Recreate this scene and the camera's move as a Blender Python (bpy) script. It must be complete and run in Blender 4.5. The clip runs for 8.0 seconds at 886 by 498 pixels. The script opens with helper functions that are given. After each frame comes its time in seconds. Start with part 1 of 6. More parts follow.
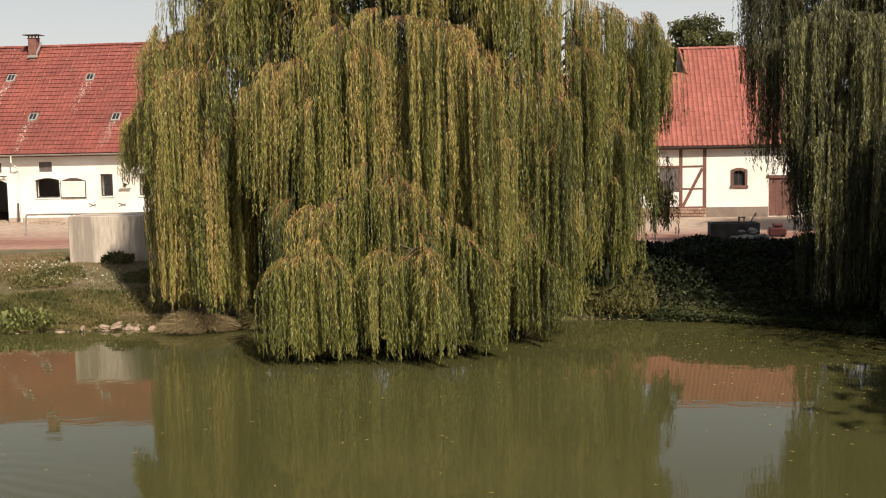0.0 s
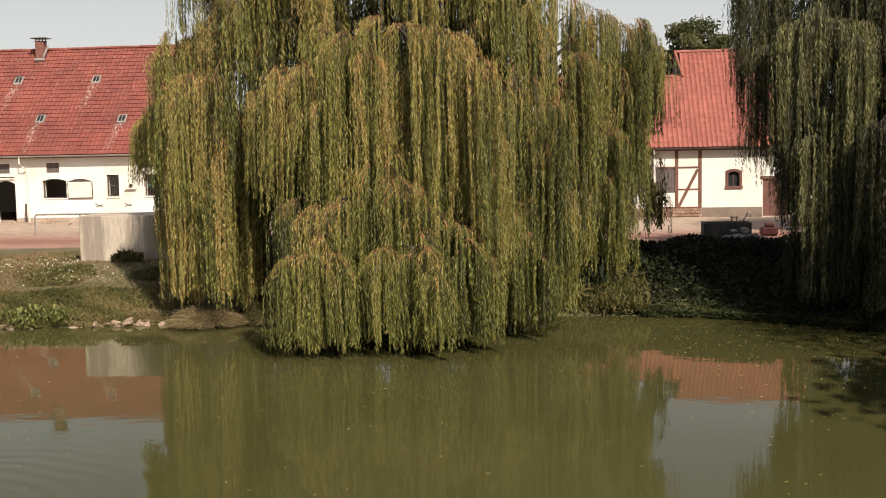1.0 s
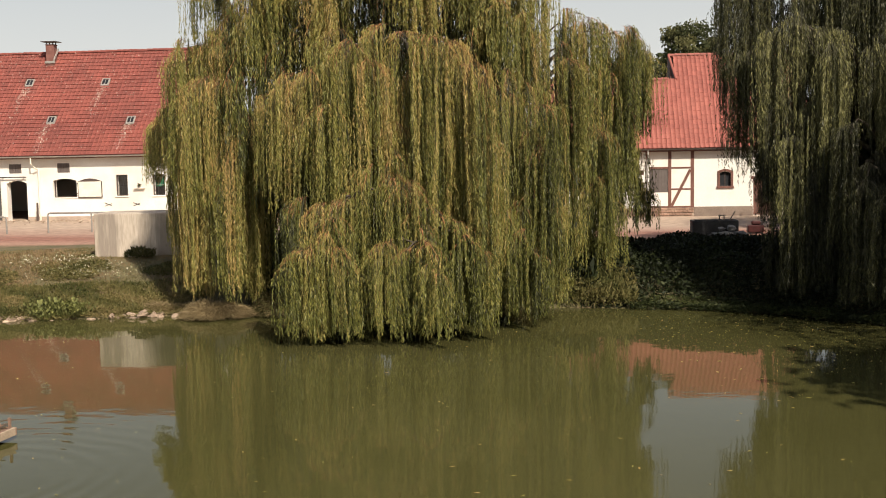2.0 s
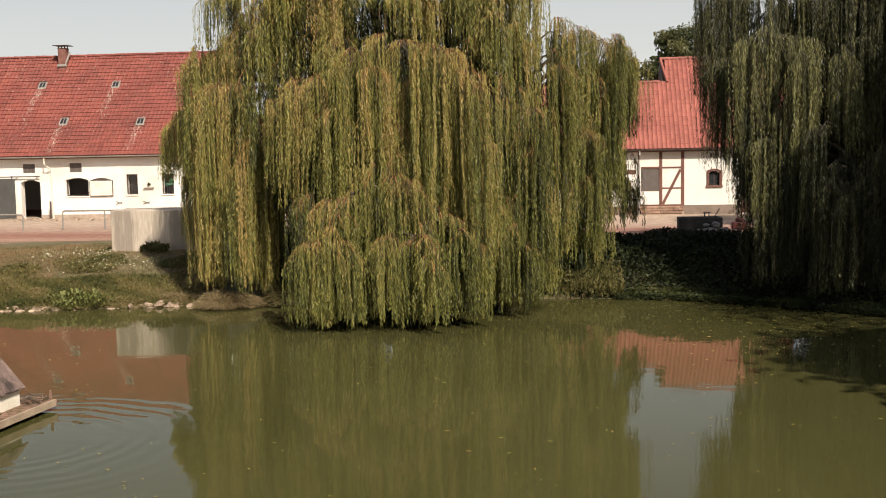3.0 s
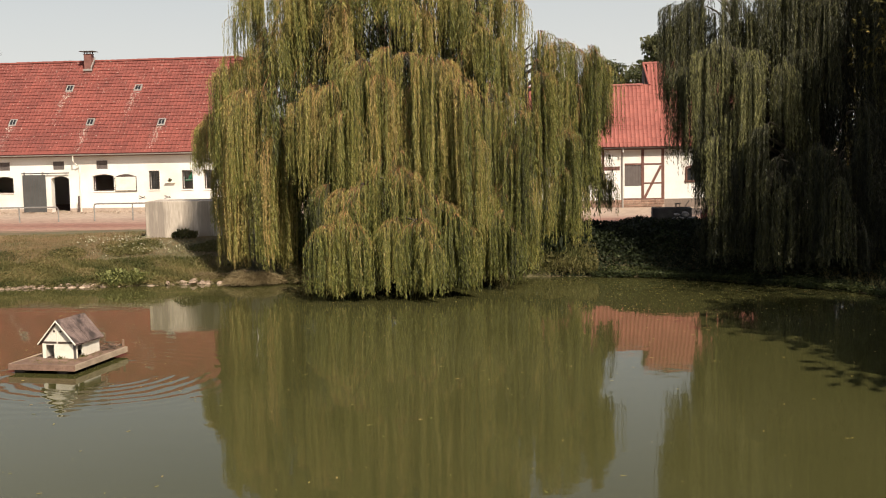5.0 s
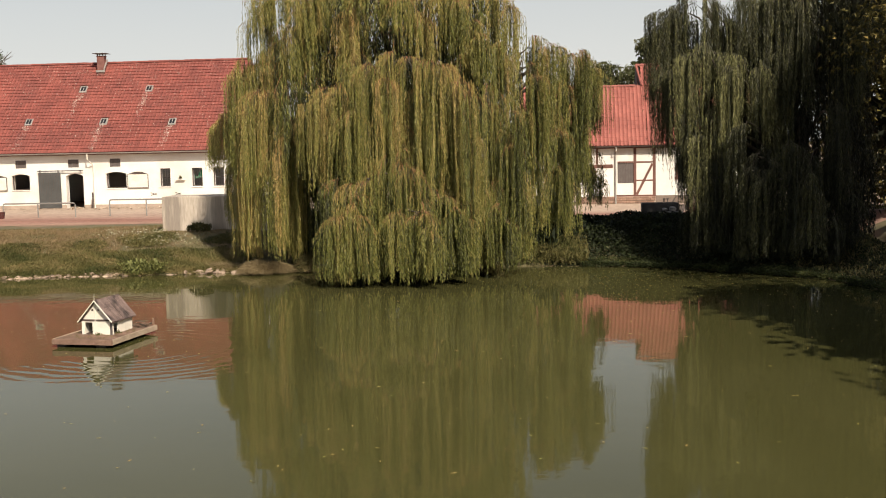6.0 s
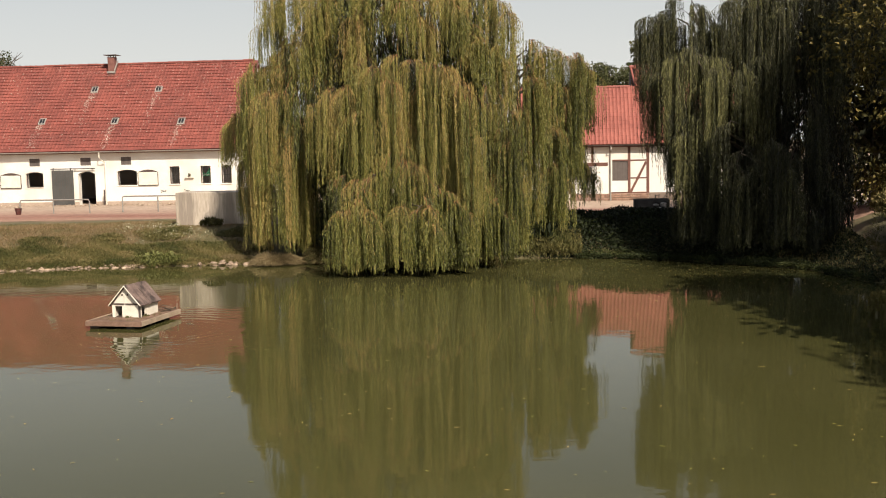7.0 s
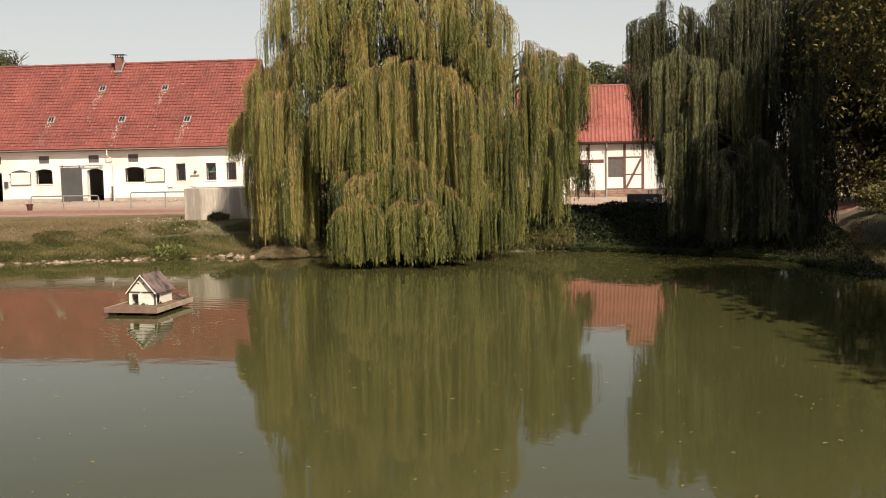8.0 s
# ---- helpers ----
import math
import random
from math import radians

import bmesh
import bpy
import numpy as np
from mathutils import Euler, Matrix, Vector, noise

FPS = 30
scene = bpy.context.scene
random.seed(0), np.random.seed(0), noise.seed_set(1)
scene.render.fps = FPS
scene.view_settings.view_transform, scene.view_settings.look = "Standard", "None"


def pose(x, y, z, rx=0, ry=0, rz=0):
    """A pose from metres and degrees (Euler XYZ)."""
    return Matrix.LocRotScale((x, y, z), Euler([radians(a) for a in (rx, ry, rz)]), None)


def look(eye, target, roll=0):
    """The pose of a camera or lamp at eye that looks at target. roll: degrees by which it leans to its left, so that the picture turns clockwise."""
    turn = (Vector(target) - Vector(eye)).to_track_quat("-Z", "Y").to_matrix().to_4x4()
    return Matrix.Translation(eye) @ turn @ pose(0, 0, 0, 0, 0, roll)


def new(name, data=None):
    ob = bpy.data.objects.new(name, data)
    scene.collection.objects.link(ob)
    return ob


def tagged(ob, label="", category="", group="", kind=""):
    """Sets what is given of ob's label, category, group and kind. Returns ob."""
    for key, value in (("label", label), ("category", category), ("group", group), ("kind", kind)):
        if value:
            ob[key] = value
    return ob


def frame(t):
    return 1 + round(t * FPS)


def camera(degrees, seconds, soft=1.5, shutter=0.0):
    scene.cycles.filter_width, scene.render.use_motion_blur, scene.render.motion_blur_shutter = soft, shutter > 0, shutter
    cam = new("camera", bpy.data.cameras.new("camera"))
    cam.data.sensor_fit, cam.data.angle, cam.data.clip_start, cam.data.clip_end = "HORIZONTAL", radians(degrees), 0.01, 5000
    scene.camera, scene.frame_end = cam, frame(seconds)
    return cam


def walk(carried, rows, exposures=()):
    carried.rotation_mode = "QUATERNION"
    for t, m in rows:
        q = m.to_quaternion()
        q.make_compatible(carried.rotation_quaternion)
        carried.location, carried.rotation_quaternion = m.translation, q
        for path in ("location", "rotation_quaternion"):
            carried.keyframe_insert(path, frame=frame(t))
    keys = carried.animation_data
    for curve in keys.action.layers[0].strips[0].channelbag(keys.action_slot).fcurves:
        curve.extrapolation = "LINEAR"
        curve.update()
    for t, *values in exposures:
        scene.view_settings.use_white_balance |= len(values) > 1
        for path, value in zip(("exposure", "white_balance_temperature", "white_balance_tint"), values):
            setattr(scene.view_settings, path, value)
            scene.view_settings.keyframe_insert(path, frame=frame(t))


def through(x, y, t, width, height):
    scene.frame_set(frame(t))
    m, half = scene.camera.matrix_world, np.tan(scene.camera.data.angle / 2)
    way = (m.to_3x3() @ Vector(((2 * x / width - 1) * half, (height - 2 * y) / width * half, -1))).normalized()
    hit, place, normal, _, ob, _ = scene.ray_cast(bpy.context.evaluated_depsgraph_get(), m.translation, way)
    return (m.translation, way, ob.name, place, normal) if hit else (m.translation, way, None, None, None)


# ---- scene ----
cam = camera(43.87, 8.0, soft=1.0)
PATH = [
    (0, (0.015, -0.003, 4.729), (-1.098, 9.891, 3.797), -1.12),
    (0.5, (0.058, -0.418, 4.753), (-1.056, 9.477, 3.826), -1.15),
    (1, (0.138, -1.035, 4.765), (-0.978, 8.859, 3.839), -1.12),
    (1.5, (0.257, -1.777, 4.773), (-0.865, 8.117, 3.850), -1.11),
    (3, (0.712, -4.792, 4.778), (-0.418, 5.101, 3.861), -1.10),
    (3.5, (0.874, -5.945, 4.749), (-0.256, 3.949, 3.835), -1.12),
    (4, (1.045, -7.222, 4.721), (-0.088, 2.672, 3.807), -1.10),
    (4.5, (1.221, -8.474, 4.713), (0.084, 1.419, 3.796), -1.15),
    (6, (1.690, -12.453, 4.626), (0.553, -2.561, 3.703), -1.14),
    (6.5, (1.790, -13.652, 4.595), (0.656, -3.759, 3.674), -1.12),
    (7, (1.874, -14.767, 4.575), (0.743, -4.874, 3.647), -1.14),
    (7.5, (2.022, -15.679, 4.554), (0.881, -5.789, 3.617), -1.16),
    (8, (2.141, -16.479, 4.539), (1.001, -6.589, 3.593), -1.17),
]
walk(cam, [(t, look(eye, target, roll)) for t, eye, target, roll in PATH])

# ---------------------------------------------------------------- light
SUN_EL, SUN_AZ = radians(43), radians(33)          # from behind the camera, to its right
TO_SUN = Vector((math.sin(SUN_AZ) * math.cos(SUN_EL), -math.cos(SUN_AZ) * math.cos(SUN_EL), math.sin(SUN_EL)))
world = bpy.data.worlds.new("hazy_sky")
scene.world = world
world.use_nodes = True
wn = world.node_tree
sky = wn.nodes.new("ShaderNodeTexSky")
sky.sky_type, sky.sun_disc = "NISHITA", False
sky.sun_elevation, sky.sun_rotation = SUN_EL, radians(180) - SUN_AZ
sky.air_density, sky.dust_density, sky.ozone_density = 1.0, 4.0, 1.0
# thin white haze lies over the horizon and thins out upwards
hz_co = wn.nodes.new("ShaderNodeTexCoord")
hz_sep = wn.nodes.new("ShaderNodeSeparateXYZ")
hz_up = wn.nodes.new("ShaderNodeMapRange")
hz_up.inputs["From Min"].default_value, hz_up.inputs["From Max"].default_value = 0.38, -0.06
hz_up.inputs["To Min"].default_value, hz_up.inputs["To Max"].default_value = 0.05, 0.90
hz_mix = wn.nodes.new("ShaderNodeMixRGB")
hz_mix.inputs[2].default_value = (13.8, 13.74, 13.2, 1)
wn.links.new(hz_co.outputs["Generated"], hz_sep.inputs[0])
wn.links.new(hz_sep.outputs["Z"], hz_up.inputs[0])
wn.links.new(hz_up.outputs[0], hz_mix.inputs[0])
wn.links.new(sky.outputs[0], hz_mix.inputs[1])
wn.links.new(hz_mix.outputs[0], wn.nodes["Background"].inputs[0])
wn.nodes["Background"].inputs[1].default_value = 0.058
sun = new("sun", bpy.data.lights.new("sun", "SUN"))
sun.data.energy, sun.data.angle, sun.data.color = 5.0, radians(0.6), (1.0, 0.885, 0.75)
sun.matrix_world = look(TO_SUN * 80, (0, 0, 0))
scene.view_settings.exposure = 0.36


# ---------------------------------------------------------------- materials
def material(name, dark, light, rough=0.8, scale=3.0, fine=40.0, bump=0.3, bump_size=0.01, metal=0.0, stain=None, stain_scale=0.5, stain_amount=0.5, vary=0.0, stretch=(1, 1, 1)):
    """A surface whose colour wanders between dark and light at two scales, with an optional stain and fine relief."""
    m = bpy.data.materials.new(name)
    m.use_nodes = True
    t = m.node_tree
    n, l = t.nodes, t.links
    b = n["Principled BSDF"]
    b.inputs["Roughness"].default_value, b.inputs["Metallic"].default_value = rough, metal
    co = n.new("ShaderNodeNewGeometry")
    mp = n.new("ShaderNodeMapping")
    mp.inputs["Scale"].default_value = stretch
    l.new(co.outputs["Position"], mp.inputs["Vector"])

    def cloud(sc, detail):
        x = n.new("ShaderNodeTexNoise")
        x.inputs["Scale"].default_value, x.inputs["Detail"].default_value = sc, detail
        l.new(mp.outputs[0], x.inputs["Vector"])
        return x.outputs["Fac"]

    big, small = cloud(scale, 4), cloud(fine, 3)
    add = n.new("ShaderNodeMath")
    add.operation = "ADD"
    l.new(big, add.inputs[0]), l.new(small, add.inputs[1])
    ramp = n.new("ShaderNodeValToRGB")
    ramp.color_ramp.elements[0].position, ramp.color_ramp.elements[1].position = 0.36, 0.64
    ramp.color_ramp.elements[0].color, ramp.color_ramp.elements[1].color = (*dark, 1), (*light, 1)
    half = n.new("ShaderNodeMath")
    half.operation = "MULTIPLY"
    half.inputs[1].default_value = 0.5
    l.new(add.outputs[0], half.inputs[0]), l.new(half.outputs[0], ramp.inputs[0])
    out = ramp.outputs[0]
    if stain:
        s = cloud(stain_scale, 5)
        sr = n.new("ShaderNodeValToRGB")
        sr.color_ramp.elements[0].position, sr.color_ramp.elements[1].position = 0.5, 0.62
        sr.color_ramp.elements[1].color = (stain_amount,) * 3 + (1,)
        l.new(s, sr.inputs[0])
        mix = n.new("ShaderNodeMixRGB")
        mix.inputs[2].default_value = (*stain, 1)
        l.new(sr.outputs[0], mix.inputs[0]), l.new(out, mix.inputs[1])
        out = mix.outputs[0]
    if vary:
        info = n.new("ShaderNodeObjectInfo")
        rnd = n.new("ShaderNodeMath")
        rnd.operation = "ADD"
        l.new(info.outputs["Random"], rnd.inputs[0]), l.new(co.outputs["Random Per Island"], rnd.inputs[1])
        fr = n.new("ShaderNodeMath")
        fr.operation = "FRACT"
        l.new(rnd.outputs[0], fr.inputs[0])
        hs = n.new("ShaderNodeHueSaturation")
        rg = n.new("ShaderNodeMapRange")
        rg.inputs["To Min"].default_value, rg.inputs["To Max"].default_value = 1 - vary, 1 + vary
        l.new(fr.outputs[0], rg.inputs[0]), l.new(rg.outputs[0], hs.inputs["Value"]), l.new(out, hs.inputs["Color"])
        out = hs.outputs[0]
    l.new(out, b.inputs["Base Color"])
    if bump:
        bp = n.new("ShaderNodeBump")
        bp.inputs["Strength"].default_value, bp.inputs["Distance"].default_value = bump, bump_size
        l.new(half.outputs[0], bp.inputs["Height"]), l.new(bp.outputs[0], b.inputs["Normal"])
    return m


def leaf_material(name, colours, through=0.35, rough=0.62, gloss=0.25):
    """Leaves whose colour follows the strand's tone, with a little of their own; light shines through."""
    m = bpy.data.materials.new(name)
    m.use_nodes = True
    t = m.node_tree
    n, l = t.nodes, t.links
    b = n["Principled BSDF"]
    b.inputs["Roughness"].default_value = rough
    b.inputs["Specular IOR Level"].default_value = gloss
    at = n.new("ShaderNodeAttribute")
    at.attribute_name = "tone"
    geo = n.new("ShaderNodeNewGeometry")
    jit = n.new("ShaderNodeMath")
    jit.operation, jit.inputs[1].default_value = "MULTIPLY_ADD", 0.35
    l.new(geo.outputs["Random Per Island"], jit.inputs[0]), l.new(at.outputs["Fac"], jit.inputs[2])
    sub = n.new("ShaderNodeMath")
    sub.operation, sub.inputs[1].default_value = "SUBTRACT", 0.175
    l.new(jit.outputs[0], sub.inputs[0])
    ramp = n.new("ShaderNodeValToRGB")
    while len(ramp.color_ramp.elements) < len(colours):
        ramp.color_ramp.elements.new(0.5)
    for e, (p, c) in zip(ramp.color_ramp.elements, colours):
        e.position, e.color = p, (*c, 1)
    l.new(sub.outputs[0], ramp.inputs[0]), l.new(ramp.outputs[0], b.inputs["Base Color"])
    tr = n.new("ShaderNodeBsdfTranslucent")
    l.new(ramp.outputs[0], tr.inputs["Color"])
    mx = n.new("ShaderNodeMixShader")
    mx.inputs[0].default_value = through
    l.new(b.outputs[0], mx.inputs[1]), l.new(tr.outputs[0], mx.inputs[2]), l.new(mx.outputs[0], n["Material Output"].inputs["Surface"])
    return m


WHITEWASH = material("whitewash", (0.70, 0.67, 0.60), (0.82, 0.80, 0.74), 0.9, 0.7, 25, 0.35, 0.01, stain=(0.55, 0.47, 0.38), stain_scale=0.45, stain_amount=0.35)
PLINTH = material("plinth_render", (0.30, 0.23, 0.18), (0.46, 0.37, 0.29), 0.9, 1.5, 22, 0.5, 0.02)
PLINTH_DARK = material("dark_plinth_render", (0.15, 0.115, 0.092), (0.25, 0.195, 0.155), 0.9, 1.5, 22, 0.5, 0.02)
TILE_OLD = material("old_red_clay", (0.152, 0.040, 0.031), (0.252, 0.070, 0.051), 0.8, 0.6, 9, 0.3, 0.01, stain=(0.135, 0.042, 0.034), stain_scale=0.45, stain_amount=0.35, vary=0.13)
TILE_NEW = material("new_red_clay", (0.23, 0.068, 0.051), (0.32, 0.105, 0.078), 0.65, 0.8, 12, 0.2, 0.008, vary=0.10)
LICHEN = material("pale_lichen", (0.45, 0.40, 0.32), (0.70, 0.66, 0.56), 0.95, 8, 60, 0.4, 0.004)
TIMBER = material("brown_timber", (0.10, 0.042, 0.030), (0.18, 0.082, 0.060), 0.7, 3, 30, 0.4, 0.006, stretch=(1, 1, 0.4))
GREYDOOR = material("grey_painted_boards", (0.052, 0.053, 0.050), (0.082, 0.083, 0.078), 0.6, 1.4, 40, 0.2, 0.004)
SHUTTER = material("dark_shutter", (0.085, 0.07, 0.062), (0.13, 0.11, 0.10), 0.7, 4, 40, 0.2, 0.004)
WHITEWOOD = material("white_painted_wood", (0.62, 0.58, 0.48), (0.80, 0.76, 0.66), 0.7, 3, 40, 0.2, 0.004)
DARKFRAME = material("dark_frame", (0.05, 0.035, 0.028), (0.09, 0.06, 0.05), 0.6, 5, 40, 0.2, 0.004)
IRON = material("dull_iron", (0.06, 0.055, 0.05), (0.14, 0.12, 0.11), 0.5, 6, 60, 0.2, 0.003, metal=0.5)
ZINC = material("weathered_zinc", (0.32, 0.30, 0.27), (0.46, 0.44, 0.40), 0.45, 2, 30, 0.15, 0.003, metal=0.4)
BRICKRED = material("chimney_brick", (0.14, 0.06, 0.048), (0.24, 0.11, 0.088), 0.85, 3, 30, 0.4, 0.006, vary=0.15)
CONCRETE = material("weathered_concrete", (0.36, 0.30, 0.235), (0.56, 0.485, 0.395), 0.9, 0.9, 18, 0.4, 0.01, stain=(0.20, 0.165, 0.135), stain_scale=1.6, stain_amount=0.7, stretch=(1.3, 1.3, 0.16))
GLASS = material("dim_glass", (0.02, 0.022, 0.024), (0.035, 0.037, 0.04), 0.08, 3, 20, 0, 0)
BARK = material("willow_bark", (0.05, 0.04, 0.03), (0.12, 0.095, 0.07), 0.95, 3, 20, 0.9, 0.03, stretch=(2, 2, 0.5))
TWIG_DARK = material("dark_green_twig", (0.035, 0.035, 0.02), (0.08, 0.075, 0.04), 0.8, 5, 40, 0, 0)
TWIG = material("orange_twig", (0.20, 0.085, 0.03), (0.34, 0.16, 0.06), 0.8, 5, 40, 0, 0)
ROOFGREY = material("weathered_shingle", (0.075, 0.050, 0.042), (0.23, 0.165, 0.145), 0.9, 5, 34, 0.5, 0.008, stain=(0.03, 0.022, 0.020), stain_scale=3.0, stain_amount=0.8, vary=0.22)
DECK = material("deck_board", (0.13, 0.075, 0.05), (0.27, 0.17, 0.12), 0.85, 3, 35, 0.4, 0.005, vary=0.15)
DECKPALE = material("pale_board", (0.24, 0.18, 0.125), (0.42, 0.33, 0.24), 0.85, 3, 35, 0.4, 0.005)
REDSTONE = material("reddish_base_stone", (0.20, 0.12, 0.085), (0.38, 0.25, 0.18), 0.9, 3, 22, 0.5, 0.02, vary=0.2)
STONE = material("pale_field_stone", (0.17, 0.12, 0.085), (0.44, 0.33, 0.24), 0.9, 3, 22, 0.5, 0.02, vary=0.25)
WILLOW = leaf_material("willow_leaves", ((0.0, (0.024, 0.028, 0.008)), (0.35, (0.168, 0.178, 0.040)), (0.65, (0.325, 0.285, 0.078)), (1.0, (0.48, 0.32, 0.12))), 0.22, 0.5, 0.35)
# leaf green darkened so the colour itself holds the shade this willow stands in
WILLOW_SHADED = leaf_material("shaded_green_willow_leaves", ((0.0, (0.008, 0.010, 0.004)), (0.5, (0.060, 0.062, 0.021)), (1.0, (0.26, 0.25, 0.095))), 0.14, 0.5, 0.35)
BROAD = leaf_material("broad_leaves", ((0.0, (0.014, 0.016, 0.006)), (0.5, (0.105, 0.092, 0.024)), (1.0, (0.23, 0.165, 0.045))), 0.2)
FARLEAF = leaf_material("far_leaves", ((0.0, (0.050, 0.060, 0.022)), (1.0, (0.165, 0.160, 0.065))))
# ramp kept very dark: it carries the deep shade of the right bank
IVY_SHADED = leaf_material("shaded_ivy_leaves", ((0.0, (0.008, 0.012, 0.004)), (0.5, (0.030, 0.040, 0.011)), (1.0, (0.105, 0.112, 0.034))), 0.10)
GRASS = leaf_material("fresh_grass", ((0.0, (0.045, 0.055, 0.014)), (0.5, (0.135, 0.122, 0.040)), (1.0, (0.26, 0.20, 0.09))), 0.25)
HAY = leaf_material("dry_hay", ((0.0, (0.15, 0.115, 0.055)), (1.0, (0.44, 0.34, 0.19))), 0.3)
HERB = leaf_material("herb_leaves", ((0.0, (0.045, 0.052, 0.016)), (0.5, (0.130, 0.115, 0.042)), (1.0, (0.27, 0.185, 0.10))), 0.2)


# ---------------------------------------------------------------- building blocks
def put(bm, material_, name, parent=None, label=""):
    me = bpy.data.meshes.new(name)
    bm.to_mesh(me)
    bm.free()
    me.materials.append(material_)
    ob = new(name, me)
    if parent:
        ob.parent = parent
    return tagged(ob, label)


def part(name, bm, material_, parent, label=""):
    return put(bm, material_, name, parent, label)


def raw(name, verts, faces, material_, parent=None, label="", smooth=False):
    """A mesh straight from vertex and face lists."""
    me = bpy.data.meshes.new(name)
    me.from_pydata(verts, [], faces)
    me.materials.append(material_)
    if smooth:
        me.shade_smooth()
    ob = new(name, me)
    if parent:
        ob.parent = parent
    return tagged(ob, label)


def thing(name, label, category, x=0, y=0, z=0, group="", kind="", turn=0):
    e = new(name)
    e.empty_display_size = 0.2
    e.matrix_world = pose(x, y, z, 0, 0, turn)
    return tagged(e, label, category, group, kind)


def box(bm, x0, x1, y0, y1, z0, z1, bevel=0.0):
    r = bmesh.ops.create_cube(bm, size=1.0)
    bmesh.ops.scale(bm, vec=(abs(x1 - x0), abs(y1 - y0), abs(z1 - z0)), verts=r["verts"])
    bmesh.ops.translate(bm, vec=((x0 + x1) / 2, (y0 + y1) / 2, (z0 + z1) / 2), verts=r["verts"])
    if bevel:
        bmesh.ops.bevel(bm, geom=list({e for v in r["verts"] for e in v.link_edges}), offset=bevel, segments=1, affect="EDGES")


def a_box(*size, bevel=0.0):
    bm = bmesh.new()
    box(bm, *size, bevel=bevel)
    return bm


def tube(bm, points, radius, sides=8, ends=None):
    """A round bar along points; ends: its radius at the far end."""
    pts = [Vector(p) for p in points]
    rings = []
    for i, p in enumerate(pts):
        d = (pts[min(i + 1, len(pts) - 1)] - pts[max(i - 1, 0)]).normalized()
        a = d.orthogonal().normalized() if abs(d.z) < 0.99 else Vector((1, 0, 0))
        a = (a - d * a.dot(d)).normalized()
        b = d.cross(a)
        f = i / max(1, len(pts) - 1)
        r = radius if ends is None else radius + (ends - radius) * f
        rings.append([bm.verts.new(p + r * (math.cos(k * 2 * math.pi / sides) * a + math.sin(k * 2 * math.pi / sides) * b)) for k in range(sides)])
    for u, v in zip(rings, rings[1:]):
        for k in range(sides):
            bm.faces.new((u[k], u[(k + 1) % sides], v[(k + 1) % sides], v[k]))
    bm.faces.new(rings[0][::-1]), bm.faces.new(rings[-1])


def a_tube(points, radius, sides=8, ends=None):
    bm = bmesh.new()
    tube(bm, points, radius, sides, ends)
    return bm


def pierced_wall(x0, x1, z0, z1, y0, y1, holes):
    """A wall along x between y0 and y1 with openings (xa, xb, za, zb, rise); rise: the height of a shallow arch inside the top."""
    bm = bmesh.new()
    xs = sorted({x0, x1, *[h[0] for h in holes], *[h[1] for h in holes]})
    zs = sorted({z0, z1, *[h[2] for h in holes], *[h[3] for h in holes]})
    grid = {}

    def v(x, y, z):
        k = (round(x, 4), round(y, 4), round(z, 4))
        if k not in grid:
            grid[k] = bm.verts.new(k)
        return grid[k]

    def is_open(xa, xb, za, zb):
        cx, cz = (xa + xb) / 2, (za + zb) / 2
        return any(h[0] < cx < h[1] and h[2] < cz < h[3] for h in holes)

    for xa, xb in zip(xs, xs[1:]):
        for za, zb in zip(zs, zs[1:]):
            if not is_open(xa, xb, za, zb):
                bm.faces.new((v(xa, y0, za), v(xb, y0, za), v(xb, y0, zb), v(xa, y0, zb)))
                bm.faces.new((v(xa, y1, za), v(xa, y1, zb), v(xb, y1, zb), v(xb, y1, za)))
    for xa, xb, za, zb, *_ in [(x0, x1, z0, z1)] + list(holes):
        for p, q in (((xa, za), (xb, za)), ((xb, za), (xb, zb)), ((xb, zb), (xa, zb)), ((xa, zb), (xa, za))):
            f = (v(p[0], y0, p[1]), v(p[0], y1, p[1]), v(q[0], y1, q[1]), v(q[0], y0, q[1]))
            if not bm.faces.get(f):
                bm.faces.new(f)
    for xa, xb, za, zb, *rise in holes:
        if rise and rise[0]:
            n, w, h = 10, (xb - xa) / 2, rise[0]
            r = (w * w + h * h) / (2 * h)
            top = [(xa + 2 * w * i / n) for i in range(n + 1)]
            arc = [zb - r + math.sqrt(max(0, r * r - (x - xa - w) ** 2)) for x in top]
            for i in range(n):
                for y, turn in ((y0 + 0.002, 1), (y1 - 0.002, -1)):
                    q = [bm.verts.new((top[i], y, arc[i])), bm.verts.new((top[i + 1], y, arc[i + 1])), bm.verts.new((top[i + 1], y, zb)), bm.verts.new((top[i], y, zb))]
                    bm.faces.new(q[::turn])
                q = [bm.verts.new(p) for p in ((top[i], y0, arc[i]), (top[i], y1, arc[i]), (top[i + 1], y1, arc[i + 1]), (top[i + 1], y0, arc[i + 1]))]
                bm.faces.new(q)
    return bm


